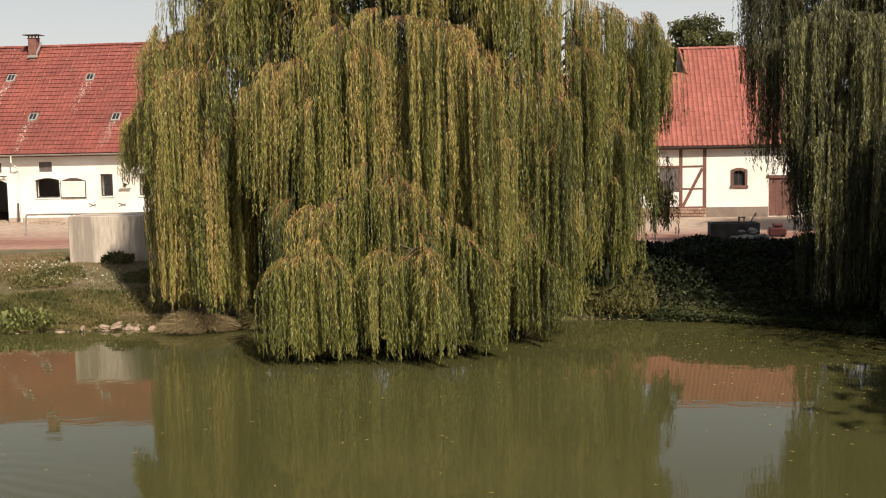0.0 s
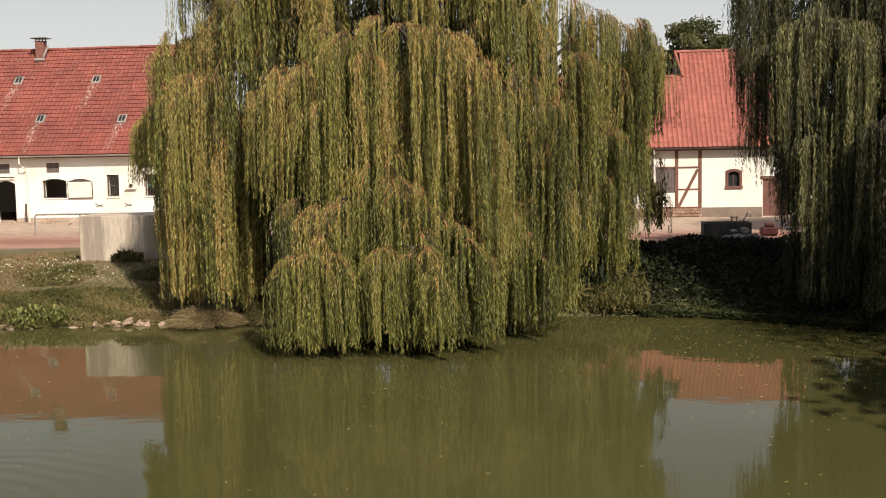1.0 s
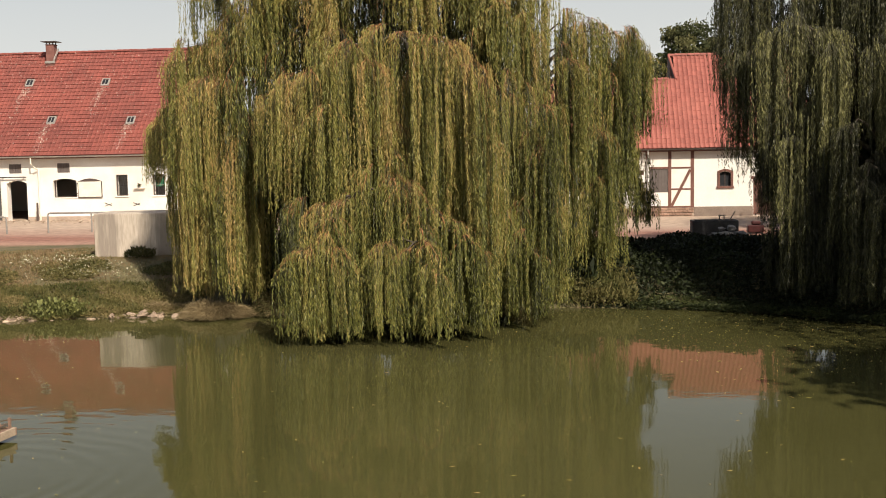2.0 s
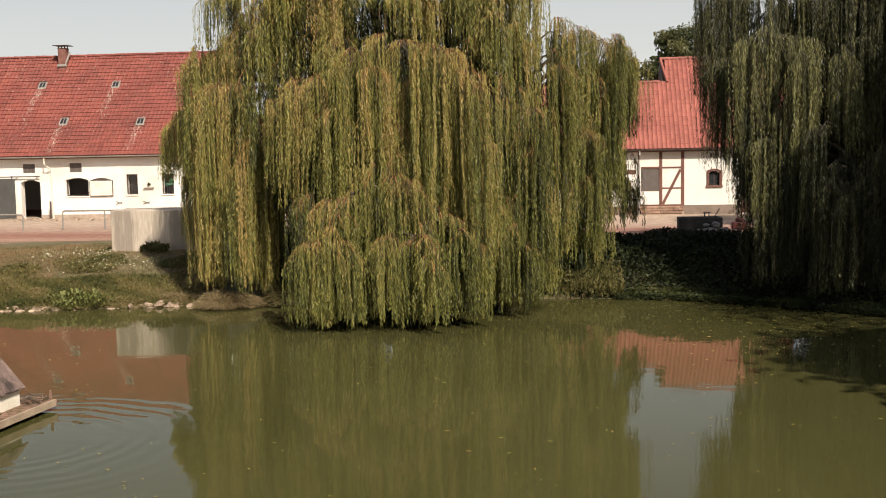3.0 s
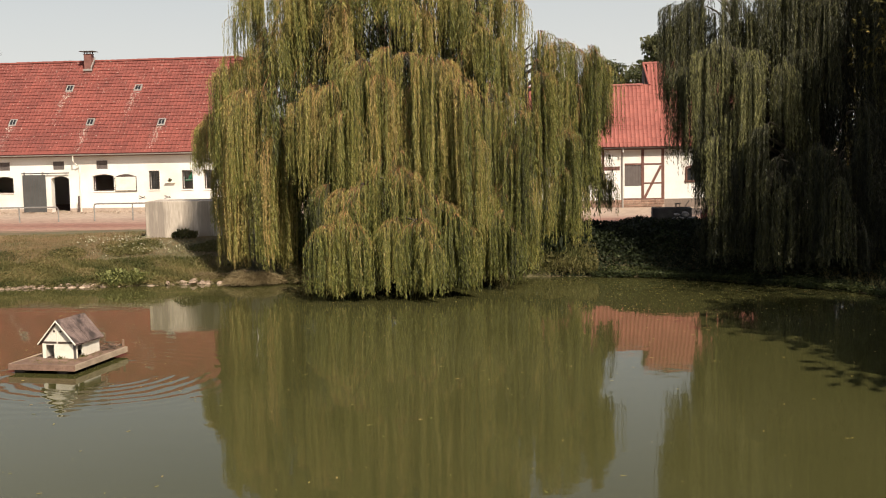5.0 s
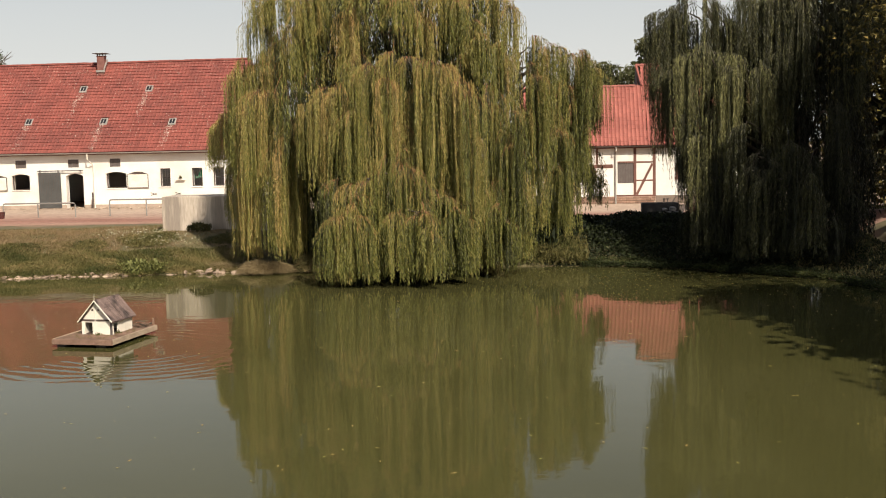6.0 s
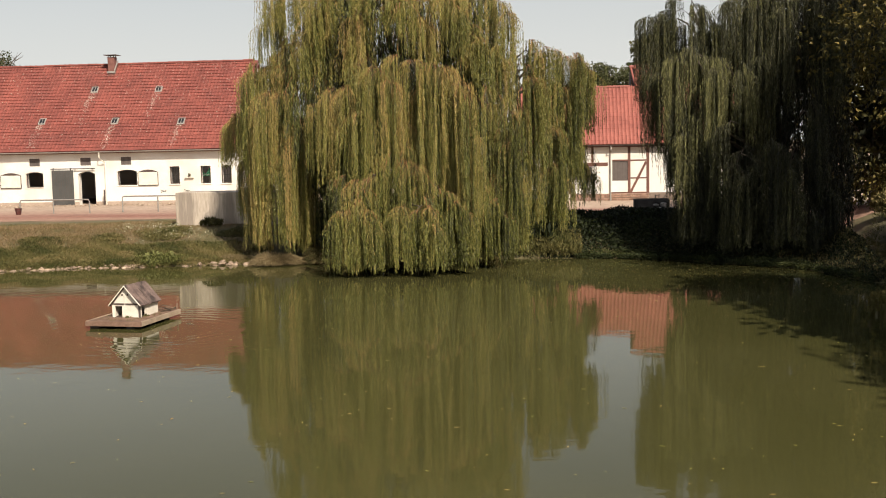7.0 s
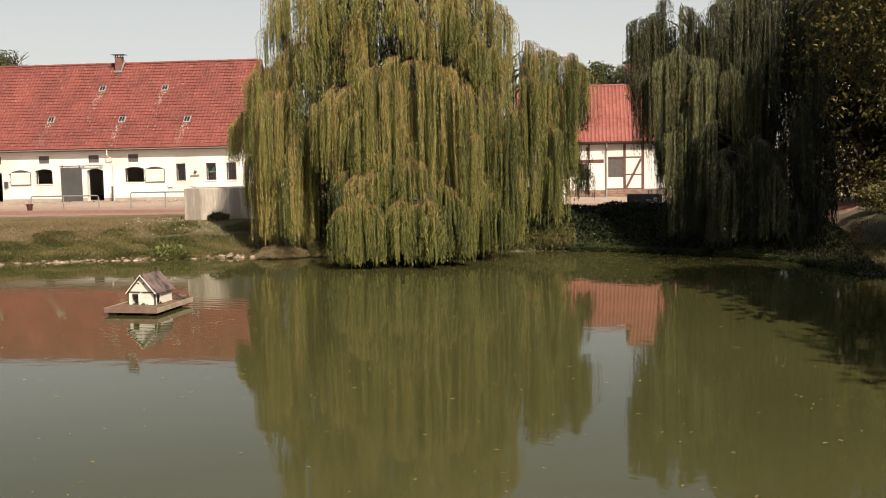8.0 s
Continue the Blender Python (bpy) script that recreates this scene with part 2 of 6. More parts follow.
def leaves_mesh(name, base, along, side, length, width, tone, material_, parent=None, label="", narrow=False):
    """One flat pointed leaf for each base point: arrays of base, direction, side vector, length, width and tone. narrow: a blade of three corners."""
    n = len(base)
    w = side * (width * 0.5)[:, None]
    if narrow:
        low = base + along * (length * 0.12)[:, None]
        corners = [low - w, base + along * length[:, None], low + w]
    else:
        mid = base + along * (length * 0.45)[:, None]
        corners = [base, mid - w, base + along * length[:, None], mid + w]
    k = len(corners)
    verts = np.stack(corners, 1).reshape(-1, 3).astype(np.float32)
    me = bpy.data.meshes.new(name)
    me.vertices.add(k * n)
    me.vertices.foreach_set("co", verts.ravel())
    me.loops.add(k * n)
    me.loops.foreach_set("vertex_index", np.arange(k * n, dtype=np.int32))
    me.polygons.add(n)
    me.polygons.foreach_set("loop_start", np.arange(0, k * n, k, dtype=np.int32))
    at = me.attributes.new("tone", "FLOAT", "POINT")
    at.data.foreach_set("value", np.repeat(tone, k).astype(np.float32))
    me.materials.append(material_)
    me.update()
    ob = new(name, me)
    if parent:
        ob.parent = parent
    return tagged(ob, label)


def unit(a):
    return a / np.maximum(np.linalg.norm(a, axis=-1, keepdims=True), 1e-9)


# ---------------------------------------------------------------- ground and pond
SHORE = ((-90, 24.5), (-30, 24.8), (-20.8, 25.9), (-17.9, 27.0), (-14.2, 27.5), (-11.5, 28.1), (-9, 28.9), (-6, 29.4), (1, 29.6), (3.8, 29.3), (6.4, 28.2), (8.4, 26.5), (10.3, 24.9), (11.4, 21.4), (12.6, 20.2), (14, 8), (15, -45), (60, -400))
YARD_Z = 1.2


def inland(x, y):
    """Metres from the water's edge; negative over the water."""
    sx, sy = zip(*SHORE)
    ys = np.interp(x, sx, sy)
    slope = (np.interp(x + 0.3, sx, sy) - np.interp(x - 0.3, sx, sy)) / 0.6
    far = (y - ys) / np.sqrt(1 + slope * slope)
    return np.maximum(far, np.maximum(-34 - x, -46 - y))


def ground_z(x, y):
    d = inland(x, y)
    s = np.clip(d / 6.0, 0, 1)
    up = 0.10 * np.clip(d / 0.25, 0, 1) + (YARD_Z - 0.10) * (s * s * (3 - 2 * s)) ** 0.8
    wob = 0.05 * np.sin(x * 1.7 + 1.3 * np.sin(y * 0.9)) * np.sin(y * 1.3 + x * 0.4) * np.clip(d, 0, 1) * np.clip((9 - d) / 4, 0, 1)
    dip = 0.30 * np.clip((x + 4) / 7, 0, 1) * np.clip((y - 42) / 8, 0, 1)     # the yard falls a little towards the house
    return np.where(d > 0, up + wob - dip, np.maximum(-1.4, 0.45 * d))


def ground_material():
    m = material("bank_and_yard", (0.075, 0.068, 0.030), (0.15, 0.125, 0.06), 0.95, 0.9, 14, 0.7, 0.03, stain=(0.19, 0.125, 0.08), stain_scale=0.55, stain_amount=0.7)
    t = m.node_tree
    n, l = t.nodes, t.links
    b = n["Principled BSDF"]
    grass = b.inputs["Base Color"].links[0].from_socket
    geo = n.new("ShaderNodeNewGeometry")
    sep = n.new("ShaderNodeSeparateXYZ")
    l.new(geo.outputs["Position"], sep.inputs[0])
    noi = n.new("ShaderNodeTexNoise")
    noi.inputs["Scale"].default_value, noi.inputs["Detail"].default_value = 0.6, 5
    mp = n.new("ShaderNodeMapping")
    mp.inputs["Scale"].default_value = (0.35, 1.5, 1)
    l.new(geo.outputs["Position"], mp.inputs[0]), l.new(mp.outputs[0], noi.inputs["Vector"])
    wob = n.new("ShaderNodeMath")
    wob.operation, wob.inputs[1].default_value = "MULTIPLY_ADD", 5.0
    l.new(noi.outputs["Fac"], wob.inputs[0]), l.new(sep.outputs["Y"], wob.inputs[2])
    ramp = n.new("ShaderNodeValToRGB")
    rg = n.new("ShaderNodeMapRange")
    rg.inputs["From Min"].default_value, rg.inputs["From Max"].default_value = 38.0, 60.0
    l.new(wob.outputs[0], rg.inputs[0]), l.new(rg.outputs[0], ramp.inputs[0])
    cols = ((0.0, (0.27, 0.14, 0.10)), (0.18, (0.33, 0.195, 0.14)), (0.30, (0.25, 0.115, 0.082)), (0.42, (0.34, 0.22, 0.165)), (0.62, (0.40, 0.30, 0.225)), (1.0, (0.37, 0.28, 0.21)))
    while len(ramp.color_ramp.elements) < len(cols):
        ramp.color_ramp.elements.new(0.5)
    for e, (p, c) in zip(ramp.color_ramp.elements, cols):
        e.position, e.color = p, (*c, 1)
    fine = n.new("ShaderNodeTexNoise")
    fine.inputs["Scale"].default_value, fine.inputs["Detail"].default_value = 3.0, 6
    l.new(geo.outputs["Position"], fine.inputs["Vector"])
    hs = n.new("ShaderNodeHueSaturation")
    vr = n.new("ShaderNodeMapRange")
    vr.inputs["To Min"].default_value, vr.inputs["To Max"].default_value = 0.45, 1.5
    l.new(fine.outputs["Fac"], vr.inputs[0]), l.new(vr.outputs[0], hs.inputs["Value"]), l.new(ramp.outputs[0], hs.inputs["Color"])
    edge = n.new("ShaderNodeMapRange")
    edge.inputs["From Min"].default_value, edge.inputs["From Max"].default_value = 40.7, 41.3
    l.new(wob.outputs[0], edge.inputs[0])
    mix = n.new("ShaderNodeMixRGB")
    l.new(edge.outputs[0], mix.inputs[0]), l.new(grass, mix.inputs[1]), l.new(hs.outputs[0], mix.inputs[2]), l.new(mix.outputs[0], b.inputs["Base Color"])
    return m


def build_ground():
    gx = np.concatenate([[-3000, -1200, -500, -220, -120, -80], np.arange(-60, -26, 1.5), np.arange(-26, 15, 0.28), np.arange(15, 40, 1.5), [50, 80, 130, 220, 500, 1200, 3000]])
    gy = np.concatenate([[-3000, -1200, -500, -220, -120, -80], np.arange(-60, 17, 2.0), np.arange(17, 42, 0.28), np.arange(42, 64, 1.0), [70, 80, 100, 130, 220, 500, 1200, 3000]])
    X, Y = np.meshgrid(gx, gy)
    Z = ground_z(X, Y)
    verts = np.stack([X, Y, Z], -1).reshape(-1, 3).tolist()
    w = len(gx)
    faces = [(j * w + i, j * w + i + 1, (j + 1) * w + i + 1, (j + 1) * w + i) for j in range(len(gy) - 1) for i in range(w - 1)]
    g = raw("ground", verts, faces, ground_material(), smooth=True)
    tagged(g, "grassy pond bank rising to a reddish trodden farmyard", "ground", kind="structure")


def water_material():
    m = bpy.data.materials.new("turbid_pond_water")
    m.use_nodes = True
    n, l = m.node_tree.nodes, m.node_tree.links
    b = n["Principled BSDF"]
    b.inputs["Roughness"].default_value, b.inputs["IOR"].default_value = 0.035, 1.29
    geo = n.new("ShaderNodeNewGeometry")
    big = n.new("ShaderNodeTexNoise")
    big.inputs["Scale"].default_value, big.inputs["Detail"].default_value = 0.12, 4
    l.new(geo.outputs["Position"], big.inputs["Vector"])
    ramp = n.new("ShaderNodeValToRGB")
    ramp.color_ramp.elements[0].position, ramp.color_ramp.elements[1].position = 0.35, 0.65
    ramp.color_ramp.elements[0].color, ramp.color_ramp.elements[1].color = (0.055, 0.054, 0.018, 1), (0.069, 0.066, 0.024, 1)
    l.new(big.outputs["Fac"], ramp.inputs[0]), l.new(ramp.outputs[0], b.inputs["Base Color"])
    # two sets of faint wavelets, and rings spreading from a swimming bird's path beside the float
    mp = n.new("ShaderNodeMapping")
    mp.inputs["Scale"].default_value = (1.0, 1.4, 1.0)
    l.new(geo.outputs["Position"], mp.inputs[0])
    w1 = n.new("ShaderNodeTexNoise")
    w1.inputs["Scale"].default_value, w1.inputs["Detail"].default_value = 1.3, 3
    l.new(mp.outputs[0], w1.inputs["Vector"])
    dist = n.new("ShaderNodeVectorMath")
    dist.operation = "DISTANCE"
    dist.inputs[1].default_value = (-8.5, 12.3, 0)
    l.new(geo.outputs["Position"], dist.inputs[0])
    sine = n.new("ShaderNodeMath")
    sine.operation = "SINE"
    k = n.new("ShaderNodeMath")
    k.operation, k.inputs[1].default_value = "MULTIPLY", 16.0
    bend = n.new("ShaderNodeMath")
    bend.operation, bend.inputs[1].default_value = "MULTIPLY_ADD", 0.5
    slow = n.new("ShaderNodeTexNoise")
    slow.inputs["Scale"].default_value = 0.7
    l.new(geo.outputs["Position"], slow.inputs["Vector"])
    l.new(slow.outputs["Fac"], bend.inputs[0]), l.new(dist.outputs["Value"], bend.inputs[2])
    l.new(bend.outputs[0], k.inputs[0]), l.new(k.outputs[0], sine.inputs[0])
    near = n.new("ShaderNodeMapRange")
    near.inputs["From Min"].default_value, near.inputs["From Max"].default_value = 4.4, 1.7
    near.inputs["To Min"].default_value, near.inputs["To Max"].default_value = 0.0, 0.5
    l.new(dist.outputs["Value"], near.inputs[0])
    ring = n.new("ShaderNodeMath")
    ring.operation = "MULTIPLY"
    inner = n.new("ShaderNodeMapRange")
    inner.inputs["From Min"].default_value, inner.inputs["From Max"].default_value = 0.9, 1.6
    l.new(dist.outputs["Value"], inner.inputs[0])
    both = n.new("ShaderNodeMath")
    both.operation = "MULTIPLY"
    l.new(near.outputs[0], both.inputs[0]), l.new(inner.outputs[0], both.inputs[1])
    l.new(sine.outputs[0], ring.inputs[0]), l.new(both.outputs[0], ring.inputs[1])
    tot = n.new("ShaderNodeMath")
    tot.operation = "ADD"
    l.new(w1.outputs["Fac"], tot.inputs[0]), l.new(ring.outputs[0], tot.inputs[1])
    bp = n.new("ShaderNodeBump")
    bp.inputs["Strength"].default_value, bp.inputs["Distance"].default_value = 0.12, 0.02
    l.new(tot.outputs[0], bp.inputs["Height"]), l.new(bp.outputs[0], b.inputs["Normal"])
    return m


def build_water():
    v = [(-36, -48, 0), (18, -48, 0), (18, 31.5, 0), (-36, 31.5, 0)]
    tagged(raw("water", v, [(0, 1, 2, 3)], water_material()), "still olive-green pond with floating leaves and reflections", "pond", kind="structure")


build_ground()
build_water()


# ---------------------------------------------------------------- roofs
def tile_shape(w, h, crown, low):
    """One clay tile lying on the slope: u across, v up the slope, n off it."""
    us = [0, 0.22, 0.5, 0.78, 1.0]
    hs = [crown, 0.25 * crown, 0, 0.35 * crown, crown]
    up, lip = 0.006, 0.0
    vs = [(u * w * 0.985, 0, low + c) for u, c in zip(us, hs)] + [(u * w * 0.985, h * 1.1, up + c) for u, c in zip(us, hs)] + [(u * w * 0.985, 0.004, lip) for u in us]
    fs = [(i, i + 1, i + 6, i + 5) for i in range(4)] + [(i + 10, i + 11, i + 1, i) for i in range(4)]
    return vs, fs


def tiled_slope(roof, x0, x1, y0, z0, y1, z1, row, col, crown, mat, near, skip=(), lift=0.046):
    """Tiles on a slope that rises from the eave (y0, z0) to the ridge (y1, z1). near: the stretch of x whose lower tiles are pieces of their own."""
    up = Vector((0, y1 - y0, z1 - z0))
    length = up.length
    up.normalize()
    nrm = Vector((0, -up.z, up.y))
    rows, cols = int(length / row), int((x1 - x0) / col)
    rh, cw = length / rows, (x1 - x0) / cols
    tv, tf = tile_shape(cw, rh, crown, lift)
    basis = Matrix(((1, 0, 0), up, nrm)).transposed()
    shared = bpy.data.meshes.new("tile")
    shared.from_pydata([basis @ Vector(v) for v in tv], [], tf)
    shared.materials.append(mat)
    verts, faces, count = [], [], 0
    rnd = random.Random(7)
    local = np.array(tv)
    B = np.array(basis)
    for r in range(rows):
        for c in range(cols):
            x = x0 + c * cw
            o = Vector((x, y0, z0)) + up * (r * rh) + nrm * rnd.uniform(0, 0.008) + Vector((rnd.uniform(-0.006, 0.006), 0, 0)) + up * rnd.uniform(-0.008, 0.008)
            if any(a < x + cw / 2 < b and s < (r + 0.5) * rh < t for a, b, s, t in skip):
                continue
            if near[0] < x < near[1] and count < 300:
                count += 1
                t = new("tile", shared)
                t.parent, t.location = roof, o
            else:
                k = len(verts)
                verts += (local @ B.T + np.array(o)).tolist()
                faces += [tuple(i + k for i in f) for f in tf]
    tagged(raw("tiling", verts, faces, mat, roof), kind="stuff")
    return up, nrm, length


def ridge_caps(roof, x0, x1, y, z, mat, step=0.36):
    me = bpy.data.meshes.new("ridge_tile")
    vs, fs = [], []
    for i, (xx, r) in enumerate(((0, 0.125), (step * 1.06, 0.105))):
        for k in range(7):
            a = math.pi * k / 6
            vs.append((xx, r * math.cos(a) * 1.15, r * math.sin(a)))
    for k in range(6):
        fs.append((k, k + 1, k + 8, k + 7))
    fs.append(tuple(range(7)))
    me.from_pydata(vs, [], fs)
    me.materials.append(mat)
    rnd = random.Random(3)
    for i in range(int((x1 - x0) / step)):
        t = new("ridge_tile", me)
        t.parent, t.location = roof, (x0 + i * step, y, z + rnd.uniform(-0.012, 0.012))


def gable_wall(x, y0, y1, ym, z0, ze, zr, thick=0.3):
    """A gable end: a pentagon of wall across x."""
    bm = bmesh.new()
    prof = [(y0, z0), (y1, z0), (y1, ze), (ym, zr), (y0, ze)]
    a = [bm.verts.new((x, y, z)) for y, z in prof]
    b = [bm.verts.new((x - thick, y, z)) for y, z in prof]
    bm.faces.new(a), bm.faces.new(b[::-1])
    for i in range(5):
        bm.faces.new((a[i], b[i], b[(i + 1) % 5], a[(i + 1) % 5]))
    return bm


def slab(x0, x1, y0, z0, y1, z1, thick=0.12):
    """The boards of a roof slope under its tiles."""
    bm = bmesh.new()
    d = Vector((0, y1 - y0, z1 - z0)).normalized()
    n = Vector((0, -d.z, d.y)) if y1 > y0 else Vector((0, d.z, -d.y))
    q = [Vector((x0, y0, z0)), Vector((x1, y0, z0)), Vector((x1, y1, z1)), Vector((x0, y1, z1))]
    a, b = [bm.verts.new(p) for p in q], [bm.verts.new(p - n * thick) for p in q]
    bm.faces.new(a), bm.faces.new(b[::-1])
    for i in range(4):
        bm.faces.new((a[i], b[i], b[(i + 1) % 4], a[(i + 1) % 4]))
    return bm


PALEIRON = material("dull_grey_iron", (0.14, 0.13, 0.12), (0.24, 0.22, 0.20), 0.6, 6, 60, 0.2, 0.003, metal=0.2)


# ---------------------------------------------------------------- the long stable
def build_stable():
    B = thing("stable_building", "long whitewashed stable with a lichen-flecked red clay tile roof", "building", -35, 54.65, YARD_Z)
    B.matrix_world = Matrix()
    X0, X1, YF, YB, YR = -56.0, -19.35, 54.65, 65.2, 59.95
    EZ, RZ = 4.72, 10.72
    doors = [(-30.13, -28.97, 1.15, 3.40, 0.16), (-37.4, -36.16, 1.15, 3.34, 0.16)]
    arched = [(-33.77, -32.56, 2.39, 3.42, 0.12), (-27.46, -26.12, 2.44, 3.47, 0.12), (-41.6, -40.3, 2.41, 3.40, 0.14)]
    barred = [(-23.89, -23.23, 2.49, 3.63), (-21.82, -21.14, 2.49, 3.63), (-20.43, -19.75, 2.49, 3.63)]
    vents = [(-33.48, -32.74, 3.79, 4.30), (-29.96, -29.23, 3.79, 4.30), (-27.19, -26.47, 3.79, 4.31), (-36.9, -36.16, 3.79, 4.30)]
    wall = part("wall", pierced_wall(X0, X1, 0.9, EZ + 0.15, YF, YF + 0.45, doors + arched + barred + vents), WHITEWASH, B, "uneven whitewashed masonry wall")
    part("wall", a_box(X0, X1, YB - 0.4, YB, 0.9, EZ + 0.15), WHITEWASH, B)
    part("wall", gable_wall(X1, YF + 0.45, YB - 0.4, YR, 0.9, EZ + 0.2, RZ - 0.18), WHITEWASH, B)
    part("wall", gable_wall(X0 + 0.3, YF + 0.45, YB - 0.4, YR, 0.9, EZ + 0.2, RZ - 0.18), WHITEWASH, B)
    part("floor", a_box(X0 + 0.3, X1 - 0.3, YF + 0.45, YB - 0.4, 1.0, 1.16), PLINTH, B, "dark worn stable floor")
    part("loft_floor", a_box(X0 + 0.31, X1 - 0.31, YF + 0.46, YB - 0.41, 4.45, 4.6), TIMBER, B)
    # plinth in lengths between the doors
    for a, b in ((X0, -37.4), (-36.16, -30.13), (-28.97, X1 + 0.02)):
        part("plinth", a_box(a, b, YF - 0.05, YF, 0.95, 1.42, bevel=0.015), PLINTH, B, "stained brownish plinth")
    roof = part("roof", slab(X0 - 0.1, X1 + 0.12, YF - 0.38, EZ, YR, RZ), TIMBER, B, "red clay tile roof flecked with pale lichen")
    part("roof_back", slab(X0 - 0.1, X1 + 0.12, YB + 0.38, EZ, YR, RZ), TILE_OLD, B)
    d = Vector((0, YR - YF + 0.38, RZ - EZ))
    L = d.length

    def on_slope(x, s, off=0.0):
        u = d.normalized()
        return Vector((x, YF - 0.38, EZ)) + u * s + Vector((0, -u.z, u.y)) * off

    lights = [(-28.06, 2.68), (-23.44, 2.55), (-25.70, 5.66), (-30.25, 5.74), (-33.15, 2.78), (-37.8, 2.8)]
    skip = [(x - 0.22, x + 0.22, s - 0.28, s + 0.28) for x, s in lights]
    tiled_slope(roof, X0 - 0.1, X1 + 0.12, YF - 0.40, EZ + 0.005, YR, RZ, 0.305, 0.235, 0.019, TILE_OLD, (-23.2, -19.6), skip, lift=0.042)
    ridge_caps(roof, -44.0, X1 + 0.1, YR, RZ - 0.01, TILE_OLD)
    part("ridge", a_tube([(X0, YR, RZ - 0.01), (-44.0, YR, RZ - 0.01)], 0.12, 10), TILE_OLD, B)
    part("verge_board", slab(X1 + 0.122, X1 + 0.15, YF - 0.38, EZ + 0.03, YR, RZ + 0.03, 0.2), TIMBER, B)
    for x, s in lights:
        u = d.normalized()
        rot = Matrix(((1, 0, 0), u, Vector((0, -u.z, u.y)))).transposed().to_4x4()
        m = Matrix.Translation(on_slope(x, s, 0.0)) @ rot
        fr = bmesh.new()
        box(fr, -0.25, -0.20, -0.30, 0.30, 0, 0.09), box(fr, 0.20, 0.27, -0.30, 0.30, 0, 0.10)
        box(fr, -0.20, 0.20, 0.25, 0.30, 0, 0.10), box(fr, -0.25, 0.29, -0.37, -0.25, 0.03, 0.075), box(fr, -0.012, 0.012, -0.25, 0.25, 0.05, 0.08)
        m = m @ Matrix.Diagonal((0.9, 0.82, 1, 1))
        bmesh.ops.transform(fr, matrix=m, verts=fr.verts)
        w = part("skylight", fr, ZINC, B, "small zinc-framed roof light")
        gl = a_box(-0.2, 0.2, -0.25, 0.25, 0.03, 0.06)
        bmesh.ops.transform(gl, matrix=m, verts=gl.verts)
        part("pane", gl, GLASS, w)
    # pale lichen flecks, thickest in runs below the roof lights
    rng = np.random.default_rng(4)
    fx, fs = [rng.uniform(-44, X1, 3600)], [rng.uniform(0.2, L - 0.1, 3600)]
    keep = rng.uniform(0, 1, 3600) < 0.25 + 0.75 * (fs[0] / L) ** 2 * np.clip((fx[0] + 44) / 22, 0.3, 1)
    fx, fs = [fx[0][keep]], [fs[0][keep]]
    for x, s in lights:
        run = np.abs(rng.normal(0, 1.5, 170))
        fx.append(x - 0.05 - 0.06 * run + rng.normal(0, 0.14, 170)), fs.append(s - 0.35 - run)
    fx, fs = np.concatenate(fx), np.concatenate(fs)
    ok = (fs > 0.1) & (fx < X1)
    fx, fs = fx[ok], fs[ok]
    u = np.array(d.normalized())
    nn = np.array([0, -u[2], u[1]])
    base = np.stack([fx, np.full(len(fx), YF - 0.40), np.full(len(fx), EZ)], 1) + fs[:, None] * u + 0.072 * nn
    wv = np.array([1.0, 0, 0]) + rng.normal(0, 0.2, (len(fx), 3)) * np.array([0, 1, 0])
    ln = rng.uniform(0.02, 0.062, len(fx))
    tagged(leaves_mesh("lichen", base, np.tile(u, (len(fx), 1)), unit(wv), ln, ln * rng.uniform(0.5, 1.0, len(fx)), rng.uniform(0, 1, len(fx)), LICHEN, B, "pale lichen flecks"), kind="stuff")
    # chimney with a plate cowl on four feet
    cx, cy = -29.42, 59.35
    ch = part("chimney", a_box(cx - 0.24, cx + 0.24, cy - 0.24, cy + 0.24, 9.6, 11.12, bevel=0.02), BRICKRED, B, "red brick chimney with a metal plate cowl")
    part("cap", a_box(cx - 0.265, cx + 0.265, cy - 0.265, cy + 0.265, 11.12, 11.17, bevel=0.012), BRICKRED, ch)
    for sx in (-1, 1):
        for sy in (-1, 1):
            part("foot", a_box(cx + sx * 0.19 - 0.025, cx + sx * 0.19 + 0.025, cy + sy * 0.19 - 0.025, cy + sy * 0.19 + 0.025, 11.17, 11.30), IRON, ch)
    part("cowl", a_box(cx - 0.46, cx + 0.46, cy - 0.42, cy + 0.42, 11.30, 11.34, bevel=0.01), IRON, ch, "flat dark metal cowl plate")
    part("flashing", a_box(cx - 0.31, cx + 0.31, cy - 0.31, cy - 0.243, 10.06, 10.20, bevel=0.02), ZINC, ch)
    fl = a_box(cx + 0.243, cx + 0.31, cy - 0.31, cy + 0.31, 10.06, 10.18)
    for v in fl.verts:
        v.co.z += (v.co.y - cy + 0.44) * 1.05
    part("flashing", fl, ZINC, ch)
    # gutter and downpipes
    gut = bmesh.new()
    r = 0.075
    ring = [(YF - 0.46 + r * math.cos(a), EZ - 0.02 - r * math.sin(a)) for a in [math.pi * k / 6 for k in range(7)]]
    cols = [[gut.verts.new((x, y, z)) for y, z in ring] for x in (X0 - 0.1, X1 + 0.1)]
    for k in range(6):
        gut.faces.new((cols[0][k], cols[1][k], cols[1][k + 1], cols[0][k + 1]))
    part("gutter", gut, ZINC, B, "pale half-round gutter")
    part("fascia", a_box(X0, X1 + 0.1, YF - 0.384, YF - 0.366, EZ - 0.15, EZ - 0.004), TIMBER, B)
